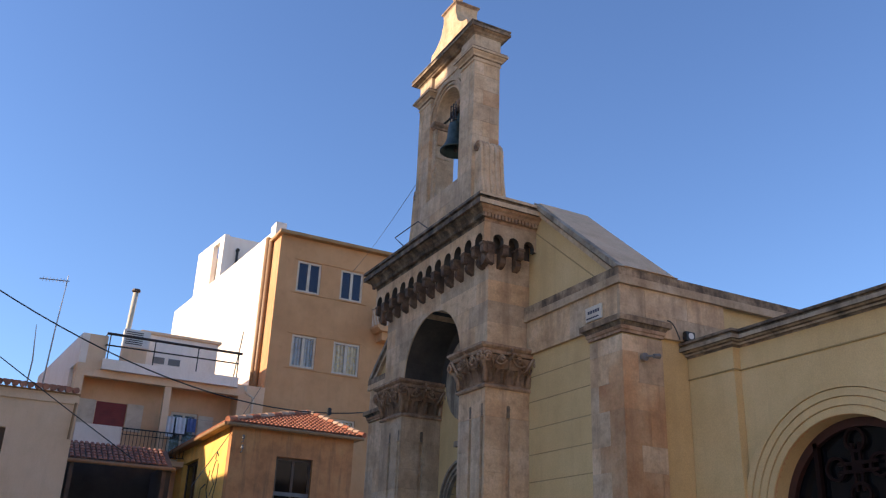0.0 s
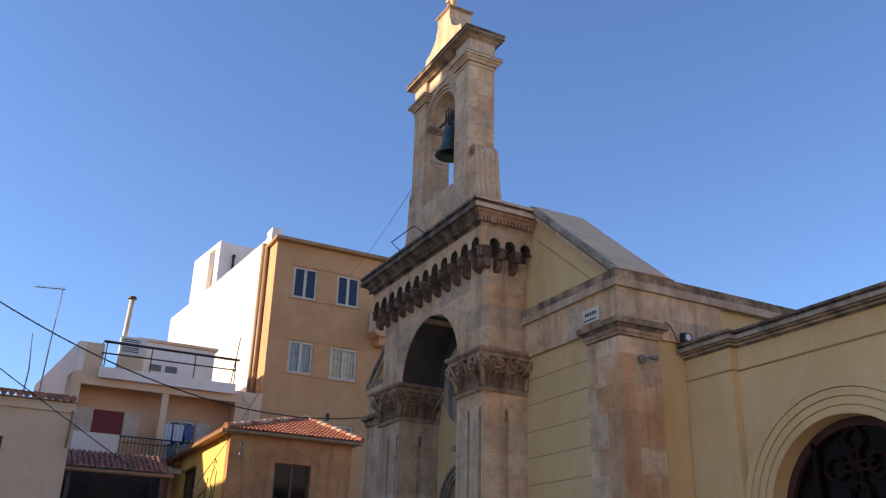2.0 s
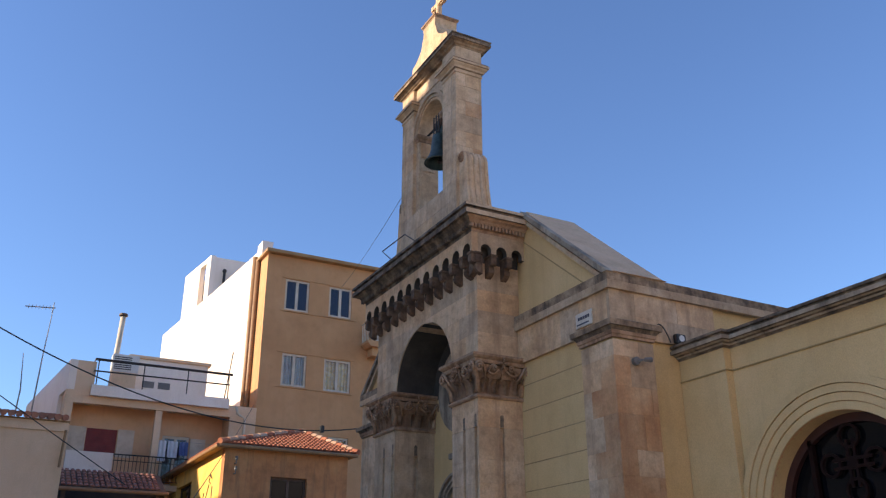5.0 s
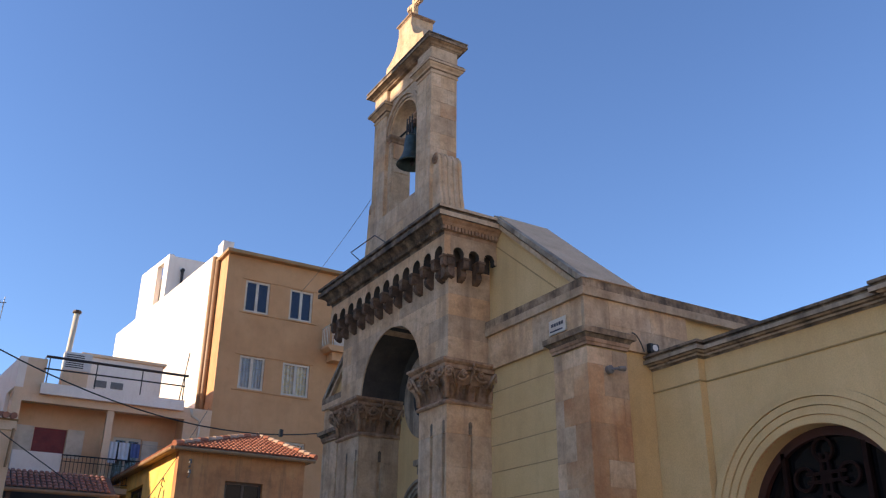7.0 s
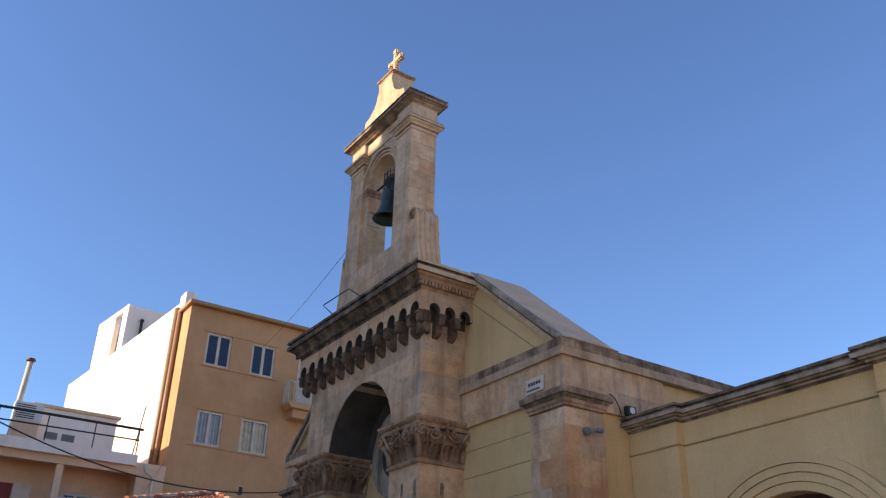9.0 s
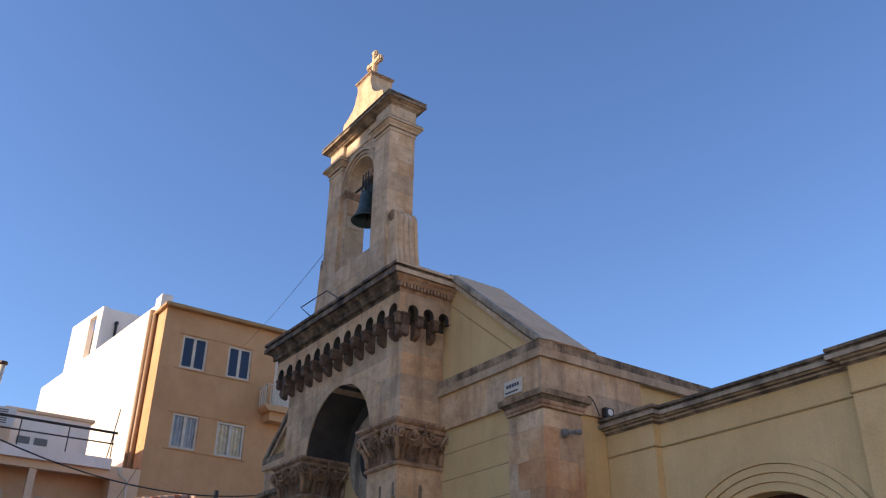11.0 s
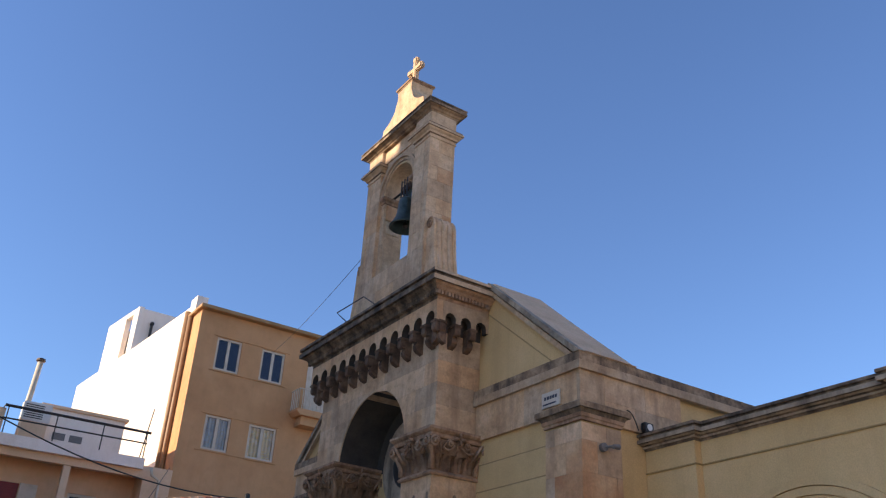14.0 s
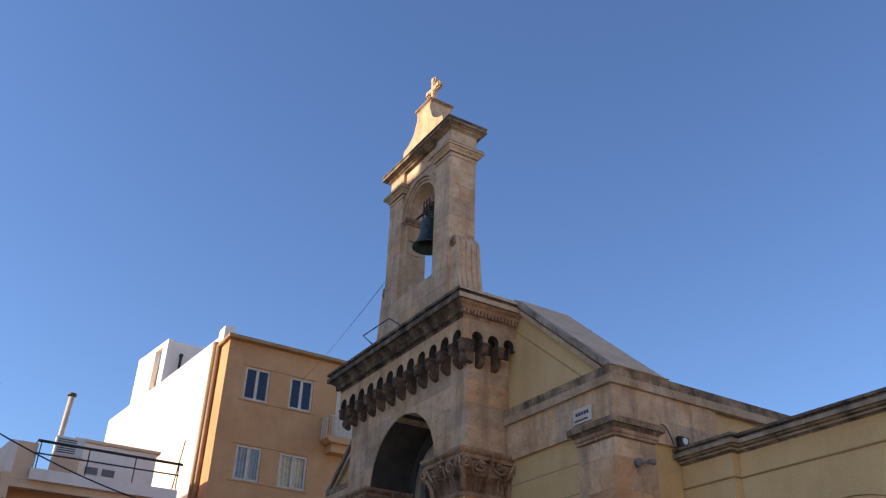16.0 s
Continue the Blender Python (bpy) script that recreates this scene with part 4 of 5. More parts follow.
for dy, dz in ((0, 0.30), (0, -0.30), (0.29, 0), (-0.29, 0)):
    ring = arc(cy + dy, cz + dz, 0.140, 0, 360, 24) + arc(cy + dy, cz + dz, 0.108, 360, 0, 24)
    part("ring", prism(bmesh.new(), ring, "x", WX + 0.215, WX + 0.25), TRACERY, win)
    for q in (-1, 1):
        u, v = (dy * 0.55 + q * 0.045 * (dz != 0), dz * 0.55 + q * 0.045 * (dy != 0))
        du, dv = (0.018, 0.10) if dz else (0.10, 0.018)
        part("bar", boxed(WX + 0.219, WX + 0.246, cy + u - du, cy + u + du, cz + v - dv, cz + v + dv), TRACERY, win)
pts = [(WY - R_IN + 0.02, 0.9)] + arc(WY, W_Z, R_IN - 0.02, 180, 0, 32) + [(WY + R_IN - 0.02, 0.9)]
part("pane", prism(bmesh.new(), pts, "x", WX + 0.28, WX + 0.29), BLACK_GLASS, win)
part("inner_wall", boxed(WX + 1.6, WX + 1.7, -10.5, -1.95, 0, 4.95), INTERIOR, wing)
part("window_apron", boxed(WX + 0.1, WX + 0.44, WY - R_IN - 0.0, WY + R_IN, 0, 0.9), YELLOW, wing)

# ---- apartment block ----
AY, AX0, AX1, AZ = 23.40, 3.60, 14.0, 16.48
block = thing("apartment_building", "four-storey ochre apartment building with white side wall", "apartment building", at=(0, 0, -0.42))
wins = [(4.45, 5.52, 14.08, 15.48), (6.43, 7.48, 14.08, 15.46), (4.52, 5.58, 10.85, 12.23), (6.36, 7.55, 10.82, 12.21), (4.52, 5.58, 7.60, 8.98), (6.40, 7.57, 7.60, 8.96)]
wins += [(x + 4.3, xx + 4.3, a, b) for x, xx, a, b in wins[1::2]]
part("front_wall", holed_wall(bmesh.new(), "y", AY, AY + 0.3, AX0, AX1, 0, AZ, wins), OCHRE, block, "ochre rendered front wall")
part("side_wall", prism(bmesh.new(), [(AY + 1.75, 0), (46.4, 0), (46.4, 19.0), (40.9, 18.5), (34.4, 17.88), (AY + 1.75, 17.12)], "x", AX0 - 0.006, AX0 + 0.25), WHITE, block, "white painted side wall in full sun")
part("side_strip", boxed(AX0 - 0.004, AX0 + 0.25, AY + 0.302, AY + 1.748, 0, AZ), OCHRE, block, "ochre corner strip")
part("side_wall", boxed(AX1 - 0.25, AX1, AY + 0.3, 46.0, 0, AZ), OCHRE, block)
part("back_wall", boxed(AX0 + 0.25, AX1 - 0.25, 45.7, 46.0, 0, AZ), OCHRE, block)
part("roof", boxed(AX0 + 0.25, AX1 - 0.25, AY + 0.3, 45.7, AZ - 0.3, AZ - 0.05), ROOF_PLASTER, block)
part("eave", boxed(AX0 - 0.14, AX1, AY - 0.30, AY + 1.7, AZ, AZ + 0.15, bevel=0.015), OCHRE_TRIM, block, "thin projecting roof slab")
part("parapet_stub", boxed(AX0 - 0.02, AX0 + 0.45, AY + 0.95, AY + 1.7, 16.6, 17.42), WHITE, block, "white parapet stub")
tower = part("stair_tower", prism(bmesh.new(), [(34.4, 17.9), (35.4, 18.0), (35.4, 20.2), (36.9, 20.4), (36.9, 18.13), (41.0, 18.52), (41.0, 21.25), (34.4, 20.33)], "x", AX0 - 0.012, AX0 + 0.25), WHITE, block, "white rooftop stair tower with a tall slot")
part("tower_front", boxed(AX0 + 0.25, 8.0, 34.4, 34.65, 16.2, 20.25), WHITE, tower)
part("tower_core", boxed(AX0 + 0.5, 8.0, 34.65, 41.0, 16.2, 20.15), WHITE, tower)
bm = bmesh.new()
tube(bm, [(AX0 + 0.75, 34.3, 17.0), (AX0 + 0.75, 34.3, 19.6)], 0.07)
for z in (17.3, 18.4, 19.5):
    box(bm, AX0 + 0.66, AX0 + 0.84, 34.2, 34.4, z - 0.05, z + 0.05)
part("pipe", bm, IRON, tower)
part("roof_box", boxed(4.8, 7.6, 27.4, 29.6, AZ - 0.05, 17.55, bevel=0.03), WHITE, block, "white plastered roof tank housing")

for i, (x0, x1, z0, z1) in enumerate(wins):
    w = part("window", holed_wall(bmesh.new(), "y", AY + 0.05, AY + 0.13, x0, x1, z0, z1, [(x0 + 0.09, (x0 + x1) / 2 - 0.06, z0 + 0.10, z1 - 0.09), ((x0 + x1) / 2 + 0.06, x1 - 0.09, z0 + 0.10, z1 - 0.09)]), WHITE_FRAME, block, "white two-leaf window")
    for a, b in ((x0 + 0.09, (x0 + x1) / 2 - 0.06), ((x0 + x1) / 2 + 0.06, x1 - 0.09)):
        g = part("pane", boxed(a, b, AY + 0.085, AY + 0.091, z0 + 0.10, z1 - 0.09), DARK_GLASS if i in (0, 1, 6) else GLASS, w)
        g.visible_shadow = False
    # grey curtains on the left; warm sheets paint a reflection on the right
    back = CURTAIN if i in (2, 4) else WARM_REFLECTION if i in (3, 5, 7) else INTERIOR
    if back is INTERIOR:
        part("room", boxed(x0 - 0.1, x1 + 0.1, AY + 1.2, AY + 1.3, z0 - 0.1, z1 + 0.1), INTERIOR, w)
    else:
        bm = bmesh.new()
        n = 26
        pts = [(x0 + (x1 - x0) * k / n, AY + 0.17 + 0.02 * math.sin(k * 1.9)) for k in range(n + 1)]
        prism(bm, pts + [(x, y + 0.01) for x, y in pts[::-1]], "z", z0 + 0.03, z1 - 0.03)
        part("curtain", bm, back, w)
    part("sill", boxed(x0 - 0.06, x1 + 0.06, AY - 0.05, AY + 0.05, z0 - 0.06, z0 + 0.001, bevel=0.008), OCHRE, w)
for z in (15.50, 14.02, 12.25, 10.78):
    part("band_line", boxed(4.3, 7.7, AY - 0.028, AY + 0.01, z, z + 0.05), OCHRE, block, "thin rendered band linking the windows")
# small balcony
bal = part("balcony", prism(bmesh.new(), [(8.13, 12.800), (10.08, 12.800), (10.08, 13.050), (7.98, 13.050), (7.98, 12.950)], "y", AY - 0.8, AY), OCHRE, block, "small ochre balcony with white railing")
part("soffit_step", boxed(8.28, 9.88, AY - 0.6, AY, 12.450, 12.799), OCHRE, bal)
bm = bmesh.new()
for k in range(12):
    tube(bm, [(8.02 + 0.17 * k, AY - 0.76, 13.050), (8.02 + 0.17 * k, AY - 0.76, 13.900)], 0.018, 6)
for k in range(5):
    tube(bm, [(8.02, AY - 0.76 + 0.17 * k, 13.050), (8.02, AY - 0.76 + 0.17 * k, 13.900)], 0.018, 6)
tube(bm, [(8.02, AY, 13.900), (8.02, AY - 0.76, 13.900), (9.98, AY - 0.76, 13.900)], 0.028, 6)
part("railing", bm, WHITE_FRAME, bal)
part("balcony_door", boxed(8.58, 9.68, AY - 0.02, AY - 0.003, 13.050, 15.250), WHITE_FRAME, bal)
# gutters and pipes at the corner
bm = bmesh.new()
tube(bm, [(AX0 - 0.13, AY + 1.50, AZ + 0.3), (AX0 - 0.13, AY + 1.50, 6.0)], 0.13, 12)
tube(bm, [(AX0 - 0.10, AY + 1.12, AZ), (AX0 - 0.10, AY + 1.12, 6.0)], 0.10, 12)
part("downpipe", bm, PIPE_BROWN, block, "brown downpipe at the corner", smooth=True)

# ---- balcony house ----
HY = 23.30
bh = thing("balcony_house", "cream two-storey house with roof terrace and deep balconies", "house", at=(-0.08, 0, -0.08))
part("back_wall", holed_wall(bmesh.new(), "y", HY + 0.3, HY + 0.5, -3.4, 3.45, 0, 9.1, [(-2.45, -1.38, 7.25, 8.20), (0.25, 1.25, 6.2, 8.15)]), TAN, bh, "tan recessed balcony wall")
part("side_pier", boxed(-3.42, -3.14, HY - 0.75, HY + 0.5, 0, 9.1), CREAM, bh)
part("end_pier", boxed(2.45, 3.46, HY - 0.75, HY + 0.3, 0, 9.1), CREAM, bh)
part("beam", boxed(-3.425, 3.46, HY - 0.76, HY - 0.45, 8.86, 9.12), CREAM, bh)
part("terrace_slab", boxed(-3.43, 3.46, HY - 0.77, HY + 8.0, 9.12, 9.30), CREAM, bh)
part("balcony_column", boxed(-0.28, -0.04, HY - 0.70, HY - 0.46, 6.0, 8.862), CREAM, bh)
part("balcony_floor", boxed(-3.14, 2.45, HY - 0.85, HY + 0.3, 6.0, 6.18), CREAM, bh)
# terrace parapet juts out on a slab
part("terrace_parapet", prism(bmesh.new(), [(-2.64, 9.12), (2.32, 9.12), (2.32, 9.50), (-2.64, 9.50)], "y", HY - 1.0, HY - 0.82), WHITE, bh, "white terrace fascia")
part("terrace_edge", boxed(-2.64, 2.32, HY - 0.82, HY - 0.60, 9.30, 9.46), CREAM, bh)
aslant = [(-3.43, HY - 0.77), (-4.22, HY + 8.3), (-3.97, HY + 8.33), (-3.18, HY - 0.77)]
part("side_parapet", prism(bmesh.new(), aslant, "z", 9.30, 10.38), WHITE, bh, "white side parapet wall")
part("front_parapet", boxed(-3.43, -2.55, HY - 0.765, HY - 0.5, 9.30, 10.38), CREAM, bh)
part("side_wall", prism(bmesh.new(), [(-3.55, HY + 0.5), (-4.22, HY + 8.3), (-3.97, HY + 8.33), (-3.3, HY + 0.5)], "z", 0, 9.298), WHITE, bh)
rail = part("terrace_railing", tube(bmesh.new(), [(-2.62, HY + 0.2, 10.28), (-2.62, HY - 0.9, 10.45), (2.38, HY - 0.9, 10.45)], 0.05, 8), IRON, bh, "black tubular terrace railing")
part("lower_rail", tube(bmesh.new(), [(-2.62, HY + 0.2, 9.98), (-2.62, HY - 0.9, 10.02), (2.30, HY - 0.9, 10.05)], 0.028, 8), IRON, rail)
for x in (-2.5, -0.9, 0.7, 2.25):
    part("post", tube(bmesh.new(), [(x, HY - 0.9, 9.46), (x, HY - 0.9, 10.45)], 0.022, 6), IRON, rail)
part("end_post", tube(bmesh.new(), [(2.12, HY - 0.9, 9.4), (2.32, HY - 0.9, 11.35)], 0.022, 6), IRON, rail)
# terrace room
room = part("terrace_room", boxed(-1.2, 1.75, HY + 0.6, HY + 4.5, 9.30, 11.05, bevel=0.02), WHITE, bh, "low cream terrace room with a flat roof")
part("room_roof", boxed(-1.3, 1.85, HY + 0.5, HY + 4.6, 11.05, 11.16, bevel=0.01), CREAM, room)
for x in (-0.7, -0.1):
    part("vent_window", boxed(x, x + 0.45, HY + 0.58, HY + 0.604, 9.95, 10.20), PLASTIC_GREY, room)
flue = part("flue_pipe", tube(bmesh.new(), [(-1.86, HY + 0.4, 9.3), (-1.74, HY + 0.4, 12.55)], 0.10, 12), PIPE_CREAM, bh, "tall cream flue pipe", smooth=True)
part("flue_cap", turned(bmesh.new(), [(0.001, 12.55), (0.12, 12.55), (0.17, 12.59), (0.15, 12.67), (0.001, 12.70)], -1.74, HY + 0.4, 12), DARK_WOOD, flue)
ac = thing("air_conditioner", "off-white outdoor air conditioner on the roof terrace", "air conditioner", at=(-0.08, 0, -0.08))
part("case", boxed(-1.95, -0.98, HY + 0.0, HY + 0.38, 10.30, 10.98, bevel=0.025), PLASTIC_WHITE, ac)
for k in range(7):
    part("louvre", boxed(-1.88, -1.25, HY - 0.008, HY + 0.004, 10.40 + 0.075 * k, 10.435 + 0.075 * k), IRON, ac)
part("stand", boxed(-1.9, -1.03, HY + 0.02, HY + 0.36, 9.30, 10.30), CREAM, ac)
# balcony openings
red = part("shutter", boxed(-2.45, -1.38, HY + 0.33, HY + 0.37, 7.25, 8.20), SHUTTER_RED, bh, "dark red closed shutter")
for k in range(11):
    part("slat", boxed(-2.39, -1.44, HY + 0.315, HY + 0.332, 7.29 + k * 0.081, 7.345 + k * 0.081), SHUTTER_RED, red)
for x0, x1 in ((-3.12, -2.47), (-1.36, -0.78)):
    part("shutter_leaf", boxed(x0, x1, HY + 0.24, HY + 0.295, 7.22, 8.22, bevel=0.008), WHITE_FRAME, bh, "open white shutter leaf")
part("lower_panel", boxed(-3.12, -1.55, HY - 0.72, HY - 0.62, 6.18, 7.20), WHITE, bh, "white balcony parapet")
bd = part("balcony_door", holed_wall(bmesh.new(), "y", HY + 0.34, HY + 0.42, 0.25, 1.25, 6.2, 8.15, [(0.34, 0.70, 6.4, 8.05), (0.80, 1.16, 6.4, 8.05)]), WHITE_FRAME, bh, "white balcony door")
part("pane", boxed(0.34, 1.16, HY + 0.375, HY + 0.38, 6.4, 8.05), GLASS, bd)
part("shutter_leaf", boxed(1.28, 1.85, HY + 0.24, HY + 0.295, 6.3, 8.1, bevel=0.008), WHITE_FRAME, bh, "open white shutter leaf")
part("dark_room", boxed(-3.0, 2.2, HY + 1.6, HY + 1.7, 6.0, 9.1), INTERIOR, bh)
br = part("balcony_railing", tube(bmesh.new(), [(-1.55, HY - 0.80, 7.16), (2.45, HY - 0.80, 7.16)], 0.025, 6), IRON, bh, "black iron balcony railing")
part("bottom_rail", tube(bmesh.new(), [(-1.55, HY - 0.80, 6.30), (2.45, HY - 0.80, 6.30)], 0.018, 6), IRON, br)
part("middle_rail", tube(bmesh.new(), [(-1.55, HY - 0.80, 6.95), (2.45, HY - 0.80, 6.95)], 0.015, 6), IRON, br)
for k in range(31):
    x = -1.52 + k * 0.13
    part("baluster", tube(bmesh.new(), [(x, HY - 0.80, 6.3), (x, HY - 0.80, 7.16)], 0.012, 5), IRON, br)
for name, x0, x1, z0, mat, lab in (("towel", -0.05, 0.30, 7.1, CLOTH_WHITE, "white towel drying on the balcony line"), ("shirt", 0.36, 0.72, 7.25, CLOTH_WHITE, "pale shirt drying on the balcony line"), ("cloth", 0.78, 1.1, 7.35, CLOTH_BLUE, "blue cloth drying on the balcony line")):
    bm = bmesh.new()
    n = 10
    pts = [(x0 + (x1 - x0) * k / n, HY - 0.35 + 0.02 * math.sin(k * 1.4)) for k in range(n + 1)]
    prism(bm, pts + [(x, y + 0.012) for x, y in pts[::-1]], "z", z0, 7.85)
    tagged(finish(name, bm, mat), lab, "laundry", "laundry on the line").location = (-0.08, 0, -0.08)
wline = tube(bmesh.new(), [(-0.2, HY - 0.345, 7.845), (2.45, HY - 0.345, 7.845)], 0.006, 5)
tagged(finish("washing_line", wline, GALV), "thin washing line across the balcony", "washing line").location = (-0.08, 0, -0.08)
bm = bmesh.new()
tube(bm, [(2.6, HY - 1.02, 9.2), (2.66, HY - 1.02, 8.95), (2.95, HY - 1.02, 8.8), (2.95, HY - 1.02, 6.0)], 0.055, 8)
part("waste_pipe", bm, PIPE_CREAM, bh, "cream waste pipe with a bend", smooth=True)


# ---- corner house with tiled hip roof ----
def tiled_slope(bm, a, b, c, d, rows, pitch, r):
    """Barrel tiles in straight columns up the slope whose eave is a-b and whose top is d-c, cut off at the hips."""
    a, b, c, d = map(Vector, (a, b, c, d))
    e = (b - a).normalized()
    length = (b - a).length
    up = (d - a) - e * (d - a).dot(e)
    nrm = e.cross(up).normalized()
    if nrm.z < 0:
        nrm = -nrm
    left, right = (d - a).dot(e), (b - c).dot(e)
    for j in range(int(length / pitch)):
        s = (j + 0.5) * pitch
        top = min(1.0, s / left if left > 0.01 else 1.0, (length - s) / right if right > 0.01 else 1.0)
        for i in range(rows):
            v0, v1 = i / rows, min((i + 1.12) / rows, top)
            if v1 - v0 < 0.25 / rows:
                break
            p0, p1 = a + e * s + up * v0, a + e * s + up * v1
            jit = random.uniform(-0.007, 0.007)
            lo, hi = [], []
            for k in range(6):
                q = math.pi * k / 5
                off = e * (-math.cos(q) * pitch * 0.42 + jit) + nrm * (math.sin(q) * r)
                lo.append(bm.verts.new(p0 + off + nrm * 0.028))
                hi.append(bm.verts.new(p1 + off * 0.9))
            for k in range(5):
                bm.faces.new((lo[k], lo[k + 1], hi[k + 1], hi[k]))
            bm.faces.new(lo)


EY, EX0, EX1, EZ = 16.0, 0.66, 4.62, 6.50
ch = thing("corner_house", "ochre rendered house with red barrel-tile hip roof", "house")
part("front_wall", holed_wall(bmesh.new(), "y", EY, EY + 0.35, EX0, EX1, 0, EZ, [(2.12, 3.29, 3.4, 5.74)]), HOUSE, ch, "stained ochre front wall with peeling patches")
part("side_wall", holed_wall(bmesh.new(), "x", EX0, EX0 + 0.35, EY + 0.35, 26.0, 0, EZ, [(20.1, 22.4, 3.8, 6.0)]), SUNLIT_HOUSE, ch, "sunlit yellow side wall")
part("right_wall", boxed(EX1 - 0.3, EX1, EY + 0.35, 22.0, 0, EZ), HOUSE, ch)
part("ceiling_slab", boxed(EX0 + 0.35, EX1 - 0.3, EY + 0.35, 22.0, EZ - 0.2, EZ - 0.02), INTERIOR, ch)
w = part("window", holed_wall(bmesh.new(), "y", EY + 0.12, EY + 0.19, 2.12, 3.29, 3.4, 5.74, [(2.20, 2.67, 3.5, 4.60), (2.75, 3.21, 3.5, 4.60), (2.20, 2.67, 4.70, 5.66), (2.75, 3.21, 4.70, 5.66)]), DARK_WOOD, ch, "dark grey wooden window with a transom")
part("transom", boxed(2.13, 3.28, EY + 0.10, EY + 0.118, 4.59, 4.71, bevel=0.006), PLASTIC_GREY, w, "pale grey transom bar")
part("pane", boxed(2.20, 3.21, EY + 0.15, EY + 0.156, 3.5, 5.66), BLACK_GLASS, w)
part("room", boxed(2.0, 3.6, EY + 1.2, EY + 1.3, 3.4, 6.1), INTERIOR, w)
sw = part("side_window", holed_wall(bmesh.new(), "x", EX0 + 0.16, EX0 + 0.22, 20.1, 22.4, 3.8, 6.0, [(20.22, 21.2, 3.9, 5.9), (21.3, 22.28, 3.9, 5.9)]), DARK_WOOD, ch, "brown side window with open leaf")
part("pane", boxed(EX0 + 0.18, EX0 + 0.186, 20.22, 22.28, 3.9, 5.9), BLACK_GLASS, sw)
ea = 0.22
RZ = EZ + 1.06
roof = part("roof_board", boxed(EX0 - ea, EX1 + ea, EY - ea, 26.2, EZ, EZ + 0.07), OCHRE_TRIM, ch, "boarded eave")
A, B = (EX0 - ea - 0.03, EY - ea - 0.03, EZ + 0.09), (EX1 + ea + 0.03, EY - ea - 0.03, EZ + 0.09)
T0, T1 = (EX0 + 2.98, EY + 2.1, RZ), (EX0 + 3.12, EY + 2.1, RZ)
bm = bmesh.new()
vs = [bm.verts.new(p) for p in (A, B, T1, T0, (EX0 - ea - 0.03, 26.2, EZ + 0.09), (EX0 + 2.98, 26.2, RZ), (EX1 + ea + 0.03, 22.2, EZ + 0.09), (EX0 + 3.12, 22.2, RZ))]
for f in ((0, 1, 2, 3), (0, 3, 5, 4), (1, 6, 7, 2), (3, 2, 7, 5)):
    bm.faces.new([vs[i] for i in f])
part("roof_bed", bm, TILE, ch)
bm = bmesh.new()
tiled_slope(bm, A, B, T1, T0, 11, 0.135, 0.05)
part("tile_field", bm, TILE, ch, "rows of red clay barrel tiles")
bm = bmesh.new()
tiled_slope(bm, (EX0 - ea - 0.03, 26.2, EZ + 0.09), A, T0, (EX0 + 2.98, 26.2, RZ), 11, 0.16, 0.05)
part("tile_field", bm, TILE, ch, "rows of red clay barrel tiles")
for p, q, n in ((A, T0, 11), (B, T1, 11), (T0, T1, 2)):
    p, q = Vector(p), Vector(q)
    for k in range(n):
        a, b = p.lerp(q, k / n), p.lerp(q, (k + 1.1) / n)
        part("ridge_tile", tube(bmesh.new(), [a + Vector((0, 0, 0.055)), b + Vector((0, 0, 0.035))], [0.10, 0.085], 8), MORTAR if k % 3 else TILE, ch)
for pts in ([(EX0 - ea - 0.06, 26.2, EZ + 0.02), (EX0 - ea - 0.06, EY - ea - 0.05, EZ + 0.02)], [(EX0 - ea - 0.03, EY - ea - 0.06, EZ + 0.02), (EX1 + ea, EY - ea - 0.06, EZ + 0.02)]):
    part("gutter", tube(bmesh.new(), pts, 0.06, 8), PIPE_BROWN, ch, "brown eaves gutter")
# insulators on the wall
for z in (6.05, 5.75):
    bm = bmesh.new()
    tube(bm, [(0.98, EY, z), (0.98, EY - 0.14, z), (0.98, EY - 0.14, z + 0.1)], 0.02, 6)
    turned(bm, [(0.001, z + 0.08), (0.05, z + 0.1), (0.035, z + 0.16), (0.05, z + 0.19), (0.001, z + 0.22)], 0.98, EY - 0.14, 10)
    tagged(finish("insulator", bm, PLASTIC_GREY), "grey porcelain cable insulator on the ochre wall", "insulator", "wall insulators")
# spray painted scrawl on the side wall
bm = bmesh.new()
for stroke in ([(17.6, 5.6), (17.9, 5.2), (17.5, 4.9), (17.9, 4.6)], [(18.2, 5.4), (18.4, 4.8), (18.1, 4.5)], [(17.2, 5.5), (17.2, 5.0), (17.45, 4.5), (17.0, 4.3)], [(17.3, 5.75), (17.5, 5.9), (17.65, 5.7), (17.4, 5.6)], [(18.6, 5.0), (19.2, 4.9), (19.3, 4.3)]):
    tube(bm, [(EX0 - 0.004, y, z) for y, z in stroke], 0.022, 5)
part("scrawl", bm, GRAFFITI, ch, "black spray-painted scrawl")

# ---- low house at the edge, with roof tiles along its eave ----
LY = 13.0
lh = thing("cream_house", "cream plastered house with a tiled eave", "house", at=(-0.15, 0, -0.12))
part("front_wall", holed_wall(bmesh.new(), "y", LY, LY + 0.35, -12.0, -3.92, 0, 6.40, [(-6.9, -5.42, 3.2, 5.45)]), CREAM, lh, "cream plastered wall")
part("side_wall", boxed(-4.27, -3.92, LY + 0.35, 17.0, 0, 6.40), CREAM, lh)
part("eave_band", boxed(-12.0, -3.90, LY - 0.06, LY + 0.02, 6.16, 6.30, bevel=0.01), CREAM, lh)
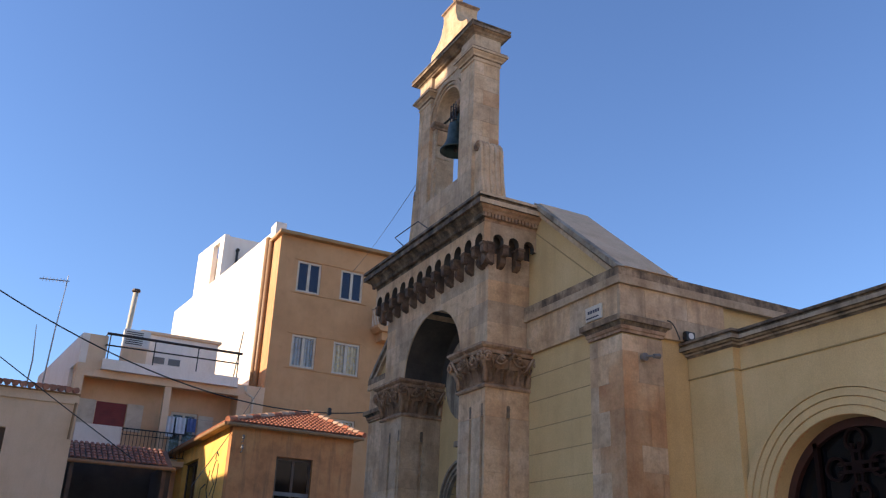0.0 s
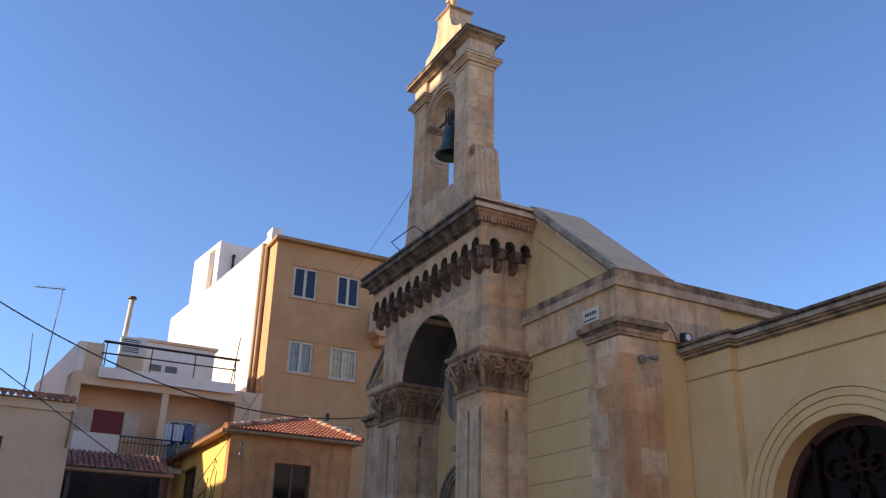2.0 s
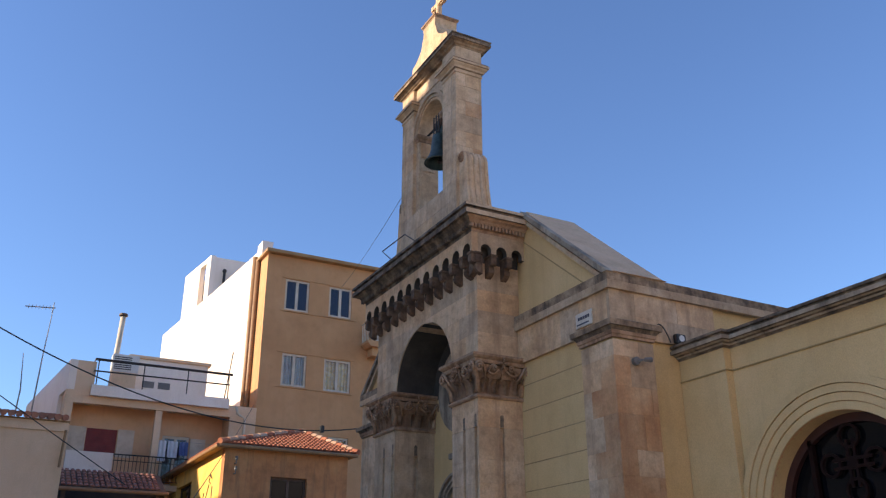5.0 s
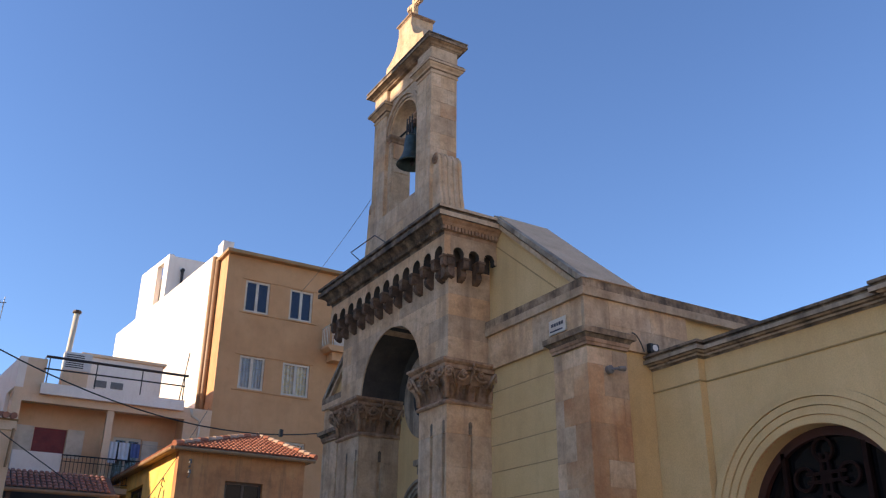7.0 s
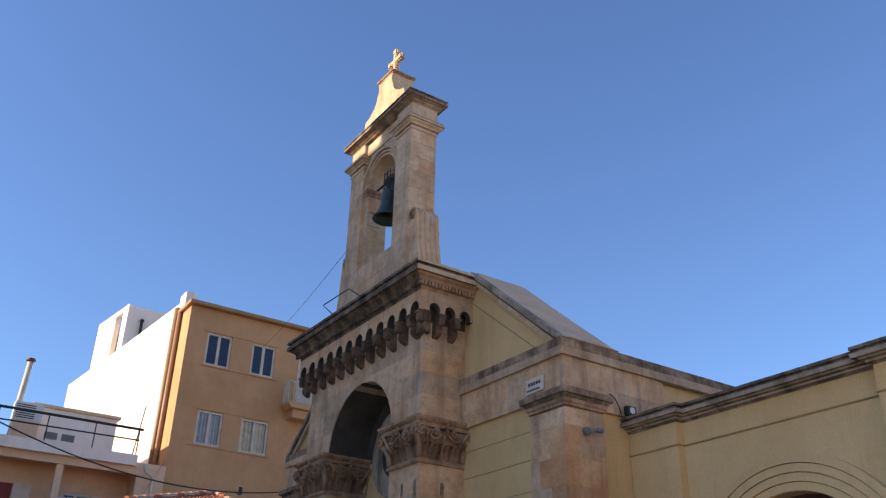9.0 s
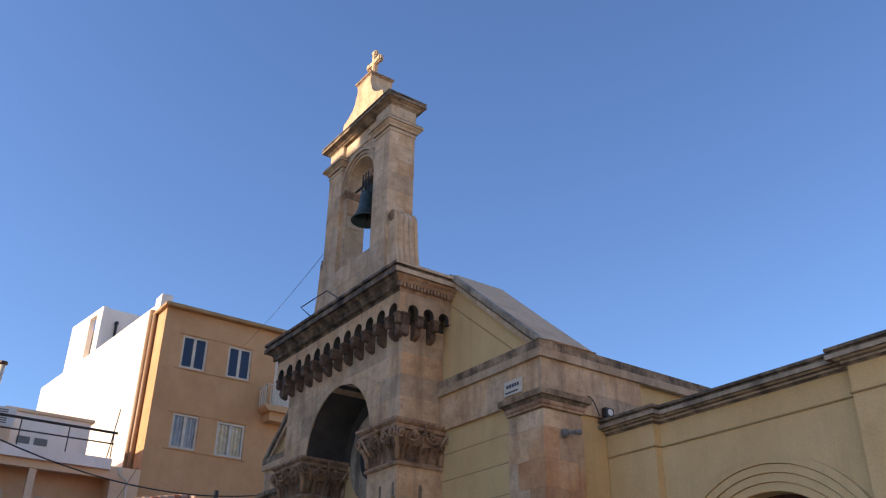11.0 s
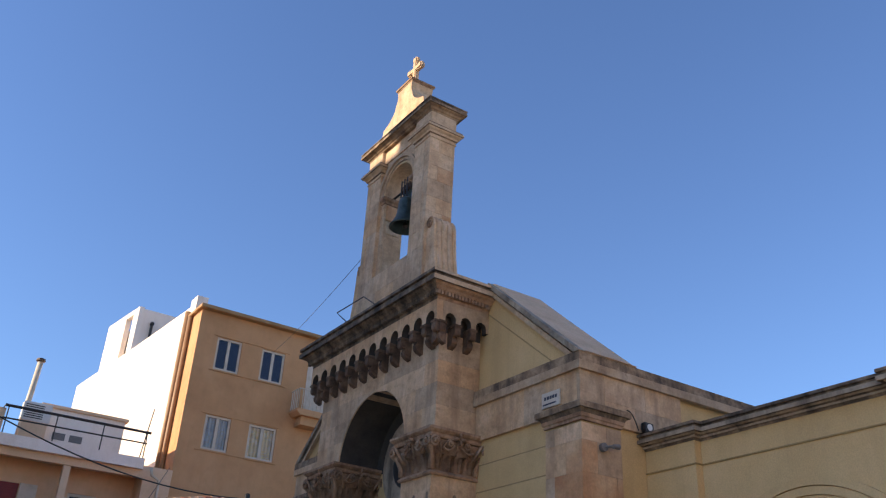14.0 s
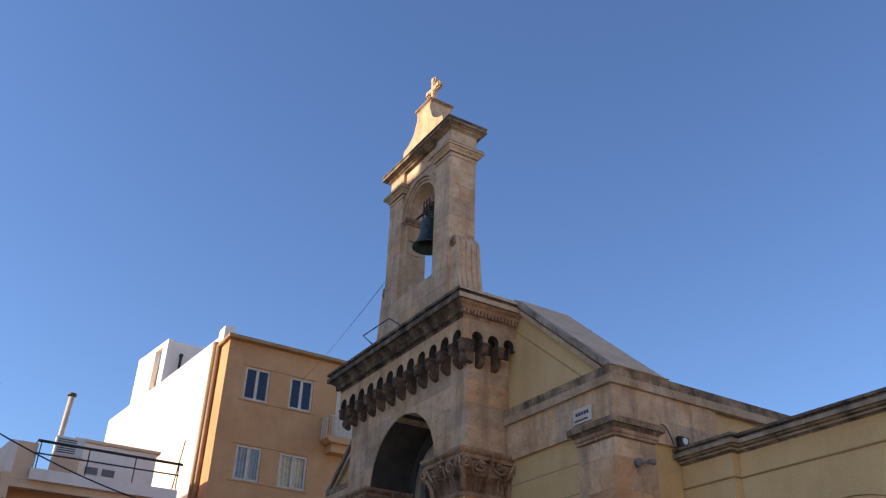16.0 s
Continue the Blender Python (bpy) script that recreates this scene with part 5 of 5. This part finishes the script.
part("window", boxed(-6.9, -5.42, LY + 0.15, LY + 0.2, 3.2, 5.45), DARK_WOOD, lh, "dark brown shuttered window")
part("roof_board", boxed(-12.0, -3.90, LY - 0.02, 17.0, 6.40, 6.44), OCHRE_TRIM, lh)
for k in range(46):
    x = -12.0 + 0.1 + k * 0.175
    part("eave_tile", tube(bmesh.new(), [(x, LY - 0.18, 6.49), (x, LY + 0.35, 6.57)], [0.078, 0.07], 8), TILE_OLD, lh)
bm = bmesh.new()
tiled_slope(bm, (-12.0, LY + 0.2, 6.52), (-3.9, LY + 0.2, 6.52), (-3.9, 17.0, 7.3), (-12.0, 17.0, 7.3), 9, 0.175, 0.05)
part("tile_field", bm, TILE_OLD, lh, "old brown barrel tiles")
part("downpipe", tube(bmesh.new(), [(-3.97, LY - 0.08, 6.2), (-4.0, LY - 0.08, 5.3)], 0.035, 6), PIPE_BROWN, lh)

# ---- lean-to shed with an open dark front ----
sh = thing("lean_to_shed", "open-fronted lean-to shed with an old tiled roof", "shed", at=(-0.15, 0, -0.20))
bm = bmesh.new()
tiled_slope(bm, (-3.62, 17.9, 5.55), (-0.45, 17.9, 5.55), (-0.45, 19.3, 6.22), (-3.62, 19.3, 6.22), 6, 0.16, 0.045)
part("tile_field", bm, TILE_OLD, sh, "old dark red barrel tiles")
bm = bmesh.new()
prism(bm, [(17.9, 5.43), (17.9, 5.53), (19.3, 6.2), (19.3, 6.06)], "x", -3.65, -0.42)
part("roof_board", bm, DARK_WOOD, sh)
part("gutter", tube(bmesh.new(), [(-3.65, 17.82, 5.47), (-0.35, 17.82, 5.47)], 0.06, 8), PIPE_BROWN, sh)
for x in (-3.35, -0.65):
    part("post", boxed(x - 0.06, x + 0.06, 17.95, 18.07, 0, 5.46), DARK_WOOD, sh)
part("back_wall", boxed(-3.65, -0.42, 20.4, 20.6, 0, 6.1), INTERIOR, sh)
part("side_wall", boxed(-0.62, -0.42, 18.1, 20.4, 0, 5.6), INTERIOR, sh)
part("side_wall", boxed(-3.65, -3.45, 18.1, 20.4, 0, 5.6), INTERIOR, sh)

# ---- unseen houses added across the street, behind the camera: sized to shade the square ----
op = thing("opposite_houses", "plain unseen houses added across the street for shade and bounce", "house", kind="structure")
part("house_wall", boxed(-24.0, -15.0, -0.6, 3.2, 0, 14.2), CREAM, op)
part("house_wall", boxed(-24.0, -15.0, 3.2, 8.0, 0, 19.1), CREAM, op)
part("house_wall", boxed(-24.0, -15.0, 8.0, 14.0, 0, 18.7), CREAM, op)
part("house_wall", boxed(-24.0, -15.0, 14.0, 27.2, 0, 12.45), CREAM, op)
part("house_wall", boxed(-24.0, -15.0, 27.2, 46.0, 0, 16.4), CREAM, op)
# unseen white wall added to bounce sunlight onto the church's side
part("house_wall", boxed(-10.0, 24.0, -30.0, -22.0, 0, 12.0), WHITE, op)
eave = bmesh.new()
for k in range(58):
    tube(eave, [(-15.3, 14.1 + k * 0.225, 12.45), (-14.9, 14.1 + k * 0.225, 12.41)], 0.1, 6)
part("tile_edge", eave, TILE_OLD, op)

# ---- antennas ----
for name, lab, x, y, z0, z1, lean in (("tv_antenna", "thin television antenna with a cross boom", -4.3, 24.0, 6.5, 12.8, -0.05), ("whip_antenna", "thin whip antenna mast on a roof", -4.83, 24.2, 6.5, 11.0, -0.25)):
    an = thing(name, lab, "antenna", at=(-0.04, 0, -0.26))
    part("mast", tube(bmesh.new(), [(x - 0.16, y, z0), (x - 0.05, y, z0 + (z1 - z0) * 0.7), (x + lean + 0.08, y, z1)], [0.035, 0.028, 0.015], 6), GALV, an)
    if name == "tv_antenna":
        part("boom", tube(bmesh.new(), [(x + 0.1, y, z1 + 0.0), (x - 0.95, y, z1 - 0.08)], 0.02, 6), GALV, an)
        for k in range(8):
            part("element", tube(bmesh.new(), [(x + 0.02 - k * 0.12, y - 0.28, z1 - 0.01 * k), (x + 0.02 - k * 0.12, y + 0.28, z1 - 0.01 * k)], 0.008, 5), GALV, an)
        part("reflector", tube(bmesh.new(), [(x, y, z1 - 0.2), (x + 0.03, y, z1 + 0.22)], 0.014, 5), GALV, an)
# stand-off post for both masts on the low roof
tagged(finish("roof_ledge", boxed(-5.6, -3.5, 23.6, 24.6, 0, 6.5), CREAM), "plain cream building behind the low house", "building", kind="structure")

# ---- cables ----
main = [(x, 10.0, 0.00096 * x ** 3 + 0.0432 * x * x - 0.0417 * x + 6.034) for x in [-9 + 0.5 * k for k in range(24)]] + [(4.08, 10.6, 6.75)]
for pts, r, lab in ((main, 0.016, "black overhead cable across the street"),
                    (sag((-7.3, 10.0, 7.13), (-3.0, 10.0, 4.50), 0.02), 0.012, "thin black service cable"),
                    (sag((3.38, 23.0, 9.41), (-1.43, 11.0, 4.12), 0.10), 0.012, "thin cable slanting down past the house eave"),
                    (sag((0.44, 3.35, 9.39), (6.75, 23.0, 14.83), 0.12), 0.006, "thin pale wire down from the belfry")):
    tagged(finish("cable", tube(bmesh.new(), pts, r, 6), CABLE), lab, "cable", "overhead cables")
tagged(finish("cable_clamp", boxed(1.44, 1.54, 9.95, 10.05, 6.02, 6.20, bevel=0.015), BLACK), "black clamp on the overhead cable", "cable clamp")

# ---- small things on the church ----
sign = tagged(finish("street_sign", boxed(FX - 0.025, FX - 0.002, -1.56, -1.19, 5.55, 5.76, bevel=0.006), SIGN_WHITE), "small white street sign on the stone frieze", "street sign")
for k, (a, b) in enumerate(((0.03, 0.07), (0.085, 0.13), (0.145, 0.18), (0.195, 0.235), (0.25, 0.285))):
    part("letter_bar", boxed(FX - 0.029, FX - 0.024, -1.22 - b, -1.22 - a, 5.655, 5.70), INK, sign)
part("line_bar", boxed(FX - 0.029, FX - 0.024, -1.49, -1.22, 5.585, 5.605), INK, sign)

lamp = thing("spotlight", "dark grey outdoor spotlight on the stone pier", "spotlight")
part("base", turned(bmesh.new(), [(0.001, -0.03), (0.055, -0.03), (0.055, 0.03), (0.001, 0.03)], 0, 0, 14), PLASTIC_GREY, lamp)
lamp.children[0].matrix_local = pose(1.42, -1.955, 4.965, 90, 0, 0)
part("arm", tube(bmesh.new(), [(1.43, -1.97, 4.965), (1.47, -2.03, 4.97), (1.52, -2.045, 4.975)], 0.016, 8), PLASTIC_GREY, lamp)
part("head", tube(bmesh.new(), [(1.50, -2.045, 4.973), (1.60, -2.05, 4.982)], [0.028, 0.036], 10), PLASTIC_GREY, lamp)

flood = thing("floodlight", "small black floodlight on the yellow ledge", "floodlight")
part("case", boxed(2.12, 2.29, -2.02, -1.94, 5.30, 5.43, bevel=0.012), BLACK, flood)
part("lens", turned(bmesh.new(), [(0.001, -0.006), (0.045, -0.006), (0.045, 0.006), (0.001, 0.006)], 0, 0, 14), PLASTIC_WHITE, flood)
flood.children[1].matrix_local = pose(2.205, -2.022, 5.365, 90, 0, 0)


bm = bmesh.new()
tube(bm, sag((1.82, -2.0, 5.52), (2.03, -1.99, 5.29), -0.07, 10), 0.009, 6)
tagged(finish("lamp_cable", bm, CABLE), "loose black cable of the floodlight", "cable")
bm = bmesh.new()
tube(bm, [(-0.02, 2.71, 7.77), (-0.02, 3.15, 8.10), (-0.02, 2.19, 8.08), (-0.02, 1.73, 7.77)], 0.011, 6)
tagged(finish("wire_bracket", bm, IRON), "bent iron rod on the portico roof", "bracket")
